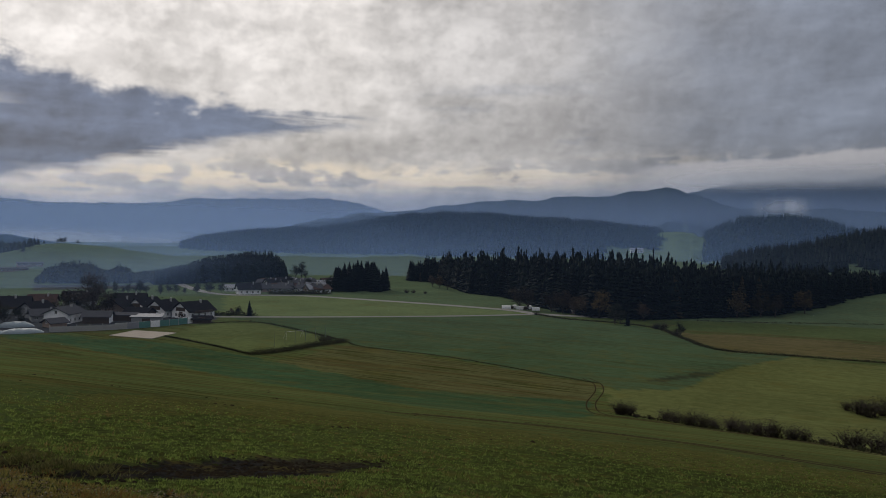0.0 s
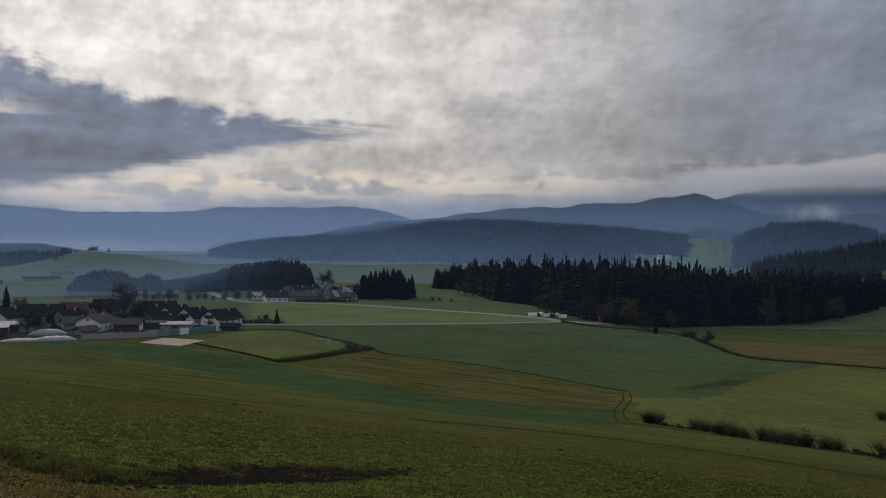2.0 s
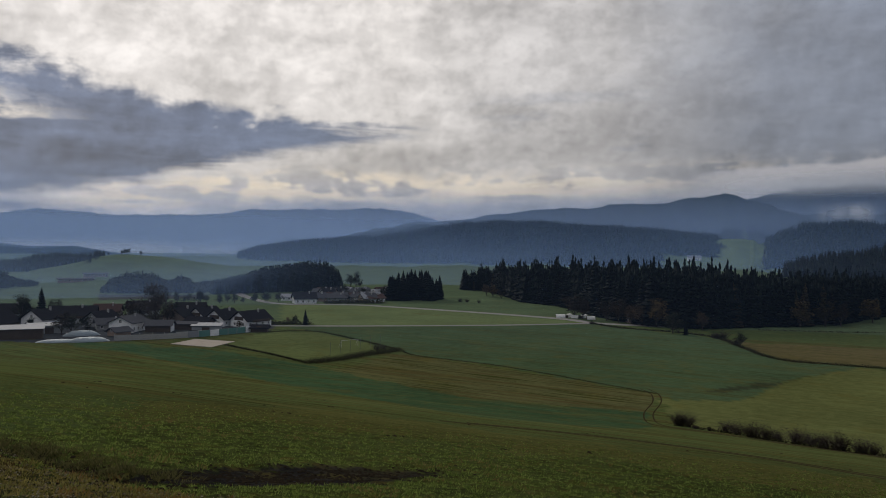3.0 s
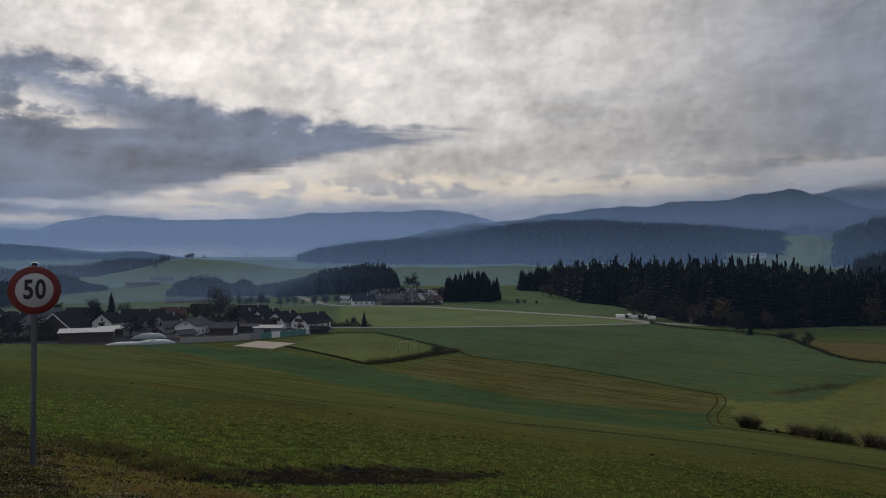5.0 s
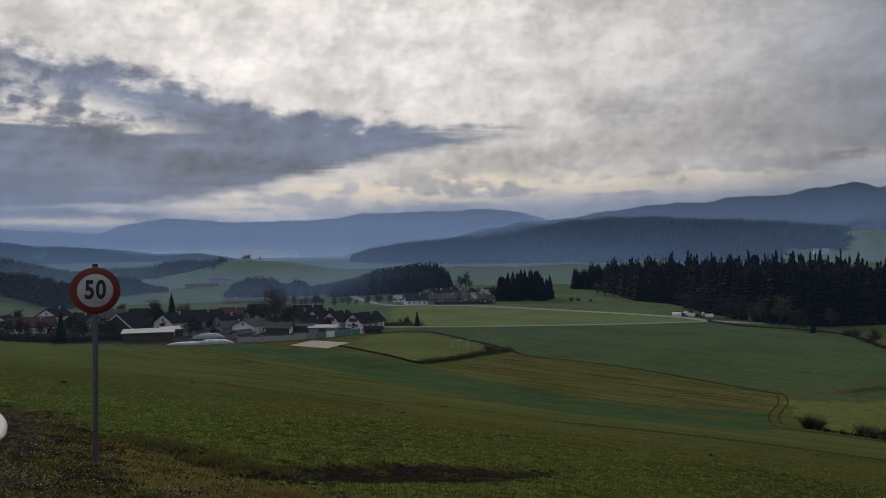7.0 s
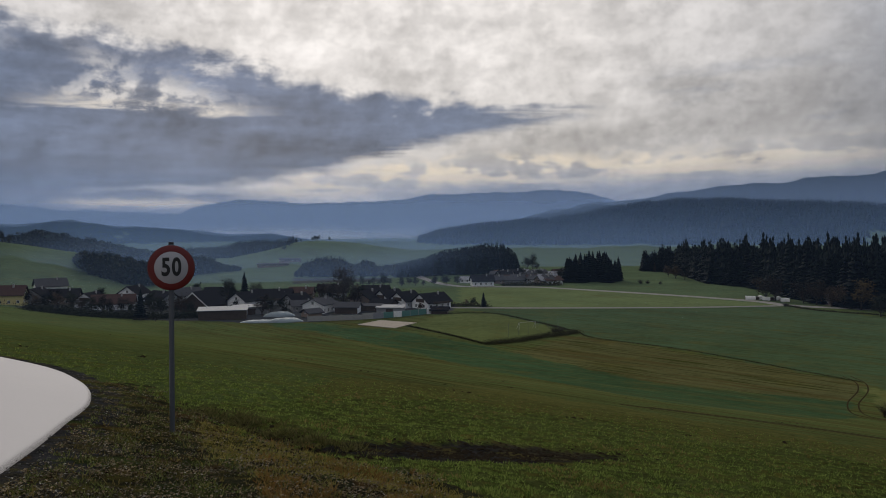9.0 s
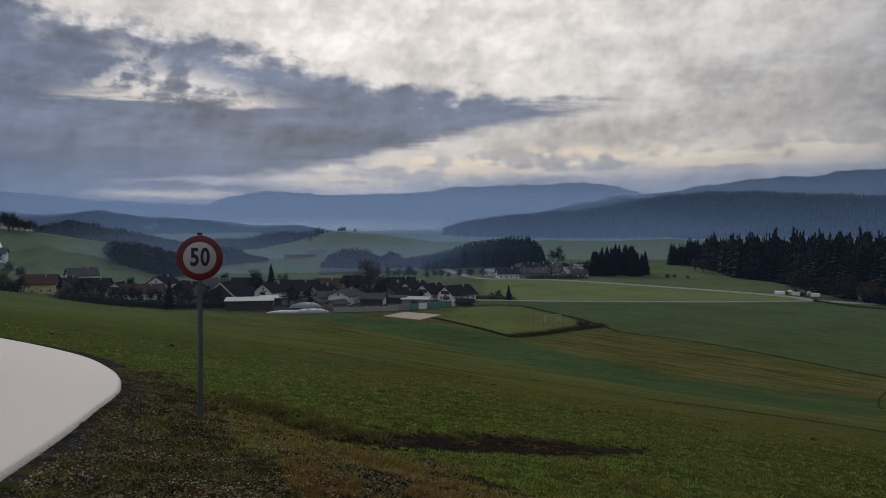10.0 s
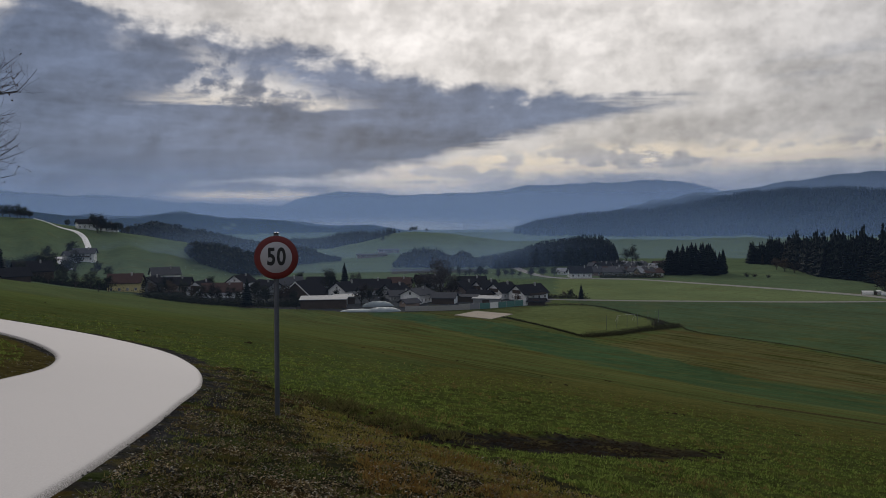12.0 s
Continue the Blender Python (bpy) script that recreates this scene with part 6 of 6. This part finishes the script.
# wheel ruts of the farm track
TRACK = [plan(*p) for p in ((10.6, 200), (11.4, 192), (11.5, 180), (11.0, 165), (11.1, 150), (11.9, 141), (14, 138), (17, 133), (20.7, 125), (26, 115), (29.8, 93), (34, 82))]
RUT = material("rut_earth", (0.036, 0.029, 0.016), 0.95, scale=2.0, vary=0.35)
for side in (-1, 1):
    line = smooth_line(TRACK, 8)
    pts = []
    for i, p in enumerate(line):
        d = (line[min(i + 1, len(line) - 1)] - line[max(0, i - 1)]).normalized()
        pts.append((p.x + d.y * side * 0.9, p.y - d.x * side * 0.9))
    ribbon("farm_track", pts, 0.75, RUT, "earth wheel rut of a farm track", "track", 2.0, 0.05, 2)
for pts in (((-2, 62), (8, 66), (17, 60), (24, 50), (31, 42), (40, 34)), ((-4, 59), (8, 63.5), (17, 57.6), (24, 47.6), (31, 39.6), (40, 32))):
    ribbon("farm_track", [plan(*p) for p in pts], 0.55, RUT, "earth wheel rut across the slope", "track", 2.0, 0.03, 2)
OLIVE_GRASS = leafy("olive_grass", ((0.09, 0.08, 0.022), (0.20, 0.17, 0.058)), 0.2, 0.4, 2.0, (0.6, 1.4))
RUSTY_GRASS = leafy("rusty_grass", ((0.11, 0.055, 0.018), (0.20, 0.135, 0.05)), 0.2, 0.3)


def tufts(name, count, area, blades, height, mat, label, seed, wide=0.008, category="grass", keep=None):
    """Short blades in tufts over a part of the plan, thinning with distance."""
    rs = np.random.RandomState(seed)
    x, y = area(rs, count)
    if keep is not None:
        ok = keep(x, y)
        x, y = x[ok], y[ok]
    ok = rs.uniform(17, 44, len(x)) > np.hypot(x, y)
    x, y = x[ok], y[ok]
    x, y = np.repeat(x, blades), np.repeat(y, blades)
    n = len(x)
    x, y = x + rs.normal(0, 0.02, n), y + rs.normal(0, 0.02, n)
    z = heights(x, y) + relief(x, y)
    r = np.hypot(x, y)
    a = rs.uniform(0, 6.28, n)
    clump = 1 + 0.55 * np.clip(fbm(x, y, 0.7, 51), -1, 1)
    h = height * rs.uniform(0.4, 1.3, n) * (1 + 0.012 * r) * clump
    w = wide * 1.25 * (1 + 0.05 * r) * rs.uniform(0.7, 1.4, n)
    lean = rs.uniform(0.3, 1.8, n) * h
    b = rs.uniform(0, 6.28, n)
    ca, sa = np.cos(a), np.sin(a)
    v = np.empty((n, 3, 3))
    v[:, 0] = np.stack((x - ca * w, y - sa * w, z - 0.03), 1)
    v[:, 1] = np.stack((x + ca * w, y + sa * w, z - 0.03), 1)
    v[:, 2] = np.stack((x + np.cos(b) * lean, y + np.sin(b) * lean, z + h), 1)
    me = bpy.data.meshes.new(name)
    me.vertices.add(3 * n)
    me.vertices.foreach_set("co", v.ravel())
    me.loops.add(3 * n)
    me.loops.foreach_set("vertex_index", np.arange(3 * n, dtype=np.int32))
    me.polygons.add(n)
    me.polygons.foreach_set("loop_start", np.arange(n, dtype=np.int32) * 3)
    me.update(calc_edges=True)
    me.materials.append(mat)
    return tagged(new(name, me), label, category, kind="stuff")


def fan_area(b0, b1, r0, r1, power=1.0):
    def pick(rs, n):
        b = np.radians(rs.uniform(b0, b1, n))
        r = r0 * (r1 / r0) ** (rs.uniform(0, 1, n) ** power)
        return r * np.sin(b), r * np.cos(b)
    return pick


def off_road(x, y, gap=0.05):
    return lane_distance(x, y) > gap


def on_turf(x, y):
    dx, dy = x + 3.4, y - 14.2
    along, across = 0.5 * dx + 0.86 * dy, 0.86 * dx - 0.5 * dy
    bare = np.exp(-(along / 4.1) ** 2 - ((across - 0.15 * np.sin(2 * along)) / 1.2) ** 2) > 0.42
    thin = fbm(x, y, 0.8, 52) + 0.7 * fbm(x, y, 0.33, 53) < -0.22
    wx, wy = x + 0.6 * fbm(x, y, 1.6, 23) + 0.3 * fbm(x, y, 0.4, 72), y + 0.6 * fbm(x, y, 1.9, 24) + 0.3 * fbm(x, y, 0.4, 73)
    return off_road(x, y, 0.5) & ~bare & ~thin & ~inside(wx, wy, VERGE)


def on_verge(x, y):
    return off_road(x, y, 0.12) & inside(x + 0.5 * np.sin(x * 3.1 + y), y + 0.5 * np.sin(y * 2.7 - x), VERGE)


tufts("grass", 120000, fan_area(-58, 40, 5.0, 46), 5, 0.030, GRASS, "short rough green meadow grass on the near slope", 1, keep=on_turf)
tufts("dry_grass", 30000, fan_area(-27, 34, 5.0, 46), 4, 0.045, DRY_GRASS, "yellowed grass blades among the green", 2,
      keep=lambda x, y: on_turf(x, y) & (fbm(x, y, 2.6, 41) + 0.6 * fbm(x, y, 9.0, 42) > 0.55))
tufts("verge_grass", 42000, fan_area(-60, 40, 2.0, 24), 4, 0.034, VERGE_GRASS, "thin green grass of the road verge", 3, 0.0065,
      keep=lambda x, y: on_verge(x, y) & (fbm(x, y, 1.1, 64) + 0.6 * fbm(x, y, 0.35, 65) > -0.1))
tufts("verge_dry_grass", 14000, fan_area(-75, 60, 0.9, 24), 4, 0.045, DRY_GRASS, "withered brown grass of the road verge", 4, 0.0055, keep=on_verge)
tufts("verge_rusty_grass", 16000, fan_area(-30, 12, 5.0, 14), 4, 0.05, RUSTY_GRASS, "rusty withered grass along the lower verge", 5, 0.0065,
      keep=lambda x, y: on_verge(x, y) & (fbm(x, y, 1.5, 63) > 0.1))
tufts("olive_grass", 16000, fan_area(-34, 12, 6.0, 14), 5, 0.036, OLIVE_GRASS, "yellow olive withered grass between verge and meadow", 15, 0.0065,
      keep=lambda x, y: off_road(x, y, 1.2) & (y > 11.2 - 0.40 * (x + 6.5) - 2.0 + 0.9 * fbm(x, y, 1.7, 68) + 0.7 * fbm(x, y, 0.35, 70)) & (y < 11.2 - 0.62 * (x + 6.0) + 0.5 * fbm(x, y, 1.1, 69) + 0.4 * fbm(x, y, 0.3, 71)))


def ditch_area(rs, n):
    """Along the little ditch beside the sign, most at its lips."""
    t = rs.uniform(0, 1, n)
    xs, ys = np.interp(t, (0, 0.2, 0.45, 0.7, 1), (-8.9, -8.4, -7.2, -6.0, -5.0)), np.interp(t, (0, 0.2, 0.45, 0.7, 1), (13.6, 13.2, 12.55, 11.75, 11.5))
    return xs + rs.normal(0, 0.26, n), ys + rs.normal(0, 0.26, n)


tufts("ditch_grass", 700, ditch_area, 6, 0.085, DITCH_GRASS, "long dark withered grass hanging over a ditch", 9, 0.006,
      keep=lambda x, y: fbm(x, y, 0.9, 66) > -0.25)


def litter(name, count, mat, label, seed, size=0.021, area=None):
    """Curled dead leaves lying on the verge."""
    rs = np.random.RandomState(seed)
    x, y = (area or fan_area(-56, 2, 3.2, 22))(rs, count)
    ok = on_verge(x, y) & (fbm(x, y, 1.7, 61) + 0.5 * fbm(x, y, 0.4, 67) > rs.uniform(-0.9, 0.6, len(x)))
    x, y = x[ok], y[ok]
    z = heights(x, y) + relief(x, y) + rs.uniform(0.005, 0.04, len(x))
    verts, faces = [], []
    for px, py, pz in zip(x, y, z):
        a, s = rs.uniform(0, 6.28), size * rs.uniform(0.6, 1.5)
        u, w = Vector((math.cos(a), math.sin(a), rs.uniform(-0.4, 0.4))), Vector((-math.sin(a), math.cos(a), rs.uniform(-0.4, 0.4)))
        c = Vector((px, py, pz))
        base = len(verts)
        verts += [c + u * s, c + w * s * 0.6 + Vector((0, 0, s * 0.4)), c - u * s, c - w * s * 0.6 + Vector((0, 0, s * 0.3))]
        faces += [(base, base + 1, base + 2), (base, base + 2, base + 3)]
    return tagged(new(name, mesh_of(name, verts, faces, mat)), label, "leaves", kind="stuff")


litter("fallen_leaves", 90000, LITTER, "dry pale brown fallen leaves on the verge", 6, 0.016)
litter("fallen_leaves", 34000, PALE_LITTER, "bleached curled leaves scattered over the verge", 16, 0.013)
litter("fallen_leaves", 9000, LITTER, "dry brown fallen leaves where the lane begins", 7, 0.028, fan_area(-180, 180, 0.8, 9))


def lumps(name, spots, mat, label, category, seed, flat=0.6):
    """Earth crumbs and heaps: small uneven lumps; spots are (x, y, size)."""
    rng = random.Random(seed)
    bm = bmesh.new()
    bmesh.ops.create_icosphere(bm, subdivisions=1, radius=1.0)
    base_v, base_f = [v.co.copy() for v in bm.verts], [tuple(v.index for v in f.verts) for f in bm.faces]
    bm.free()
    xs, ys = np.array([p[0] for p in spots]), np.array([p[1] for p in spots])
    zs = heights(xs, ys) + relief(xs, ys)
    verts, faces = [], []
    for (x, y, s), z in zip(spots, zs):
        o = len(verts)
        for v in base_v:
            k = rng.uniform(0.7, 1.2) * s
            verts.append((x + v.x * k, y + v.y * k, z + v.z * k * flat))
        faces += [tuple(i + o for i in f) for f in base_f]
    return tagged(new(name, mesh_of(name, verts, faces, mat)), label, category, kind="stuff")


EARTH = material("dark_earth", (0.026, 0.020, 0.013), 0.95, scale=30.0, vary=0.4)
rng_earth = random.Random(8)
spots = []
for _ in range(900):
    along, across = rng_earth.gauss(0, 1.9), rng_earth.gauss(0, 0.5)
    spots.append((-3.4 + 0.5 * along + 0.86 * across, 14.2 + 0.86 * along - 0.5 * across, rng_earth.uniform(0.012, 0.055)))
for _ in range(420):
    along, across = rng_earth.gauss(0, 1.5), rng_earth.gauss(0, 0.2)
    spots.append((-7.3 + 0.83 * along + 0.56 * across, 12.3 - 0.56 * along + 0.83 * across, rng_earth.uniform(0.012, 0.06)))
lumps("earth_clods", spots, EARTH, "dark earth clods on the bare wet ground", "earth", 3)
spots = []
for _ in range(36):
    x, y = plan(rng_earth.uniform(-52, 32), rng_earth.uniform(22, 130))
    for _ in range(rng_earth.randint(1, 3)):
        spots.append((x + rng_earth.gauss(0, 0.3), y + rng_earth.gauss(0, 0.3), rng_earth.uniform(0.06, 0.16)))
lumps("molehills", spots, EARTH, "small dark molehills scattered over the meadow", "earth", 4, 0.5)
GRIT = material("road_grit", (0.10, 0.095, 0.088), 0.9, scale=40.0, vary=0.4, spread=0.8)
spots = []
for p in LANE_LINE[20:110]:
    for _ in range(26):
        a = rng_earth.uniform(0, 6.28)
        d = lane_width(p) / 2 + abs(rng_earth.gauss(0, 0.28)) - 0.05
        spots.append((p.x + math.cos(a) * d, p.y + math.sin(a) * d, rng_earth.uniform(0.006, 0.02)))
keep = lane_distance(np.array([q[0] for q in spots]), np.array([q[1] for q in spots])) > -0.12
lumps("road_grit", [q for q, k in zip(spots, keep) if k], GRIT, "loose grey grit along the edge of the lane", "gravel", 5)
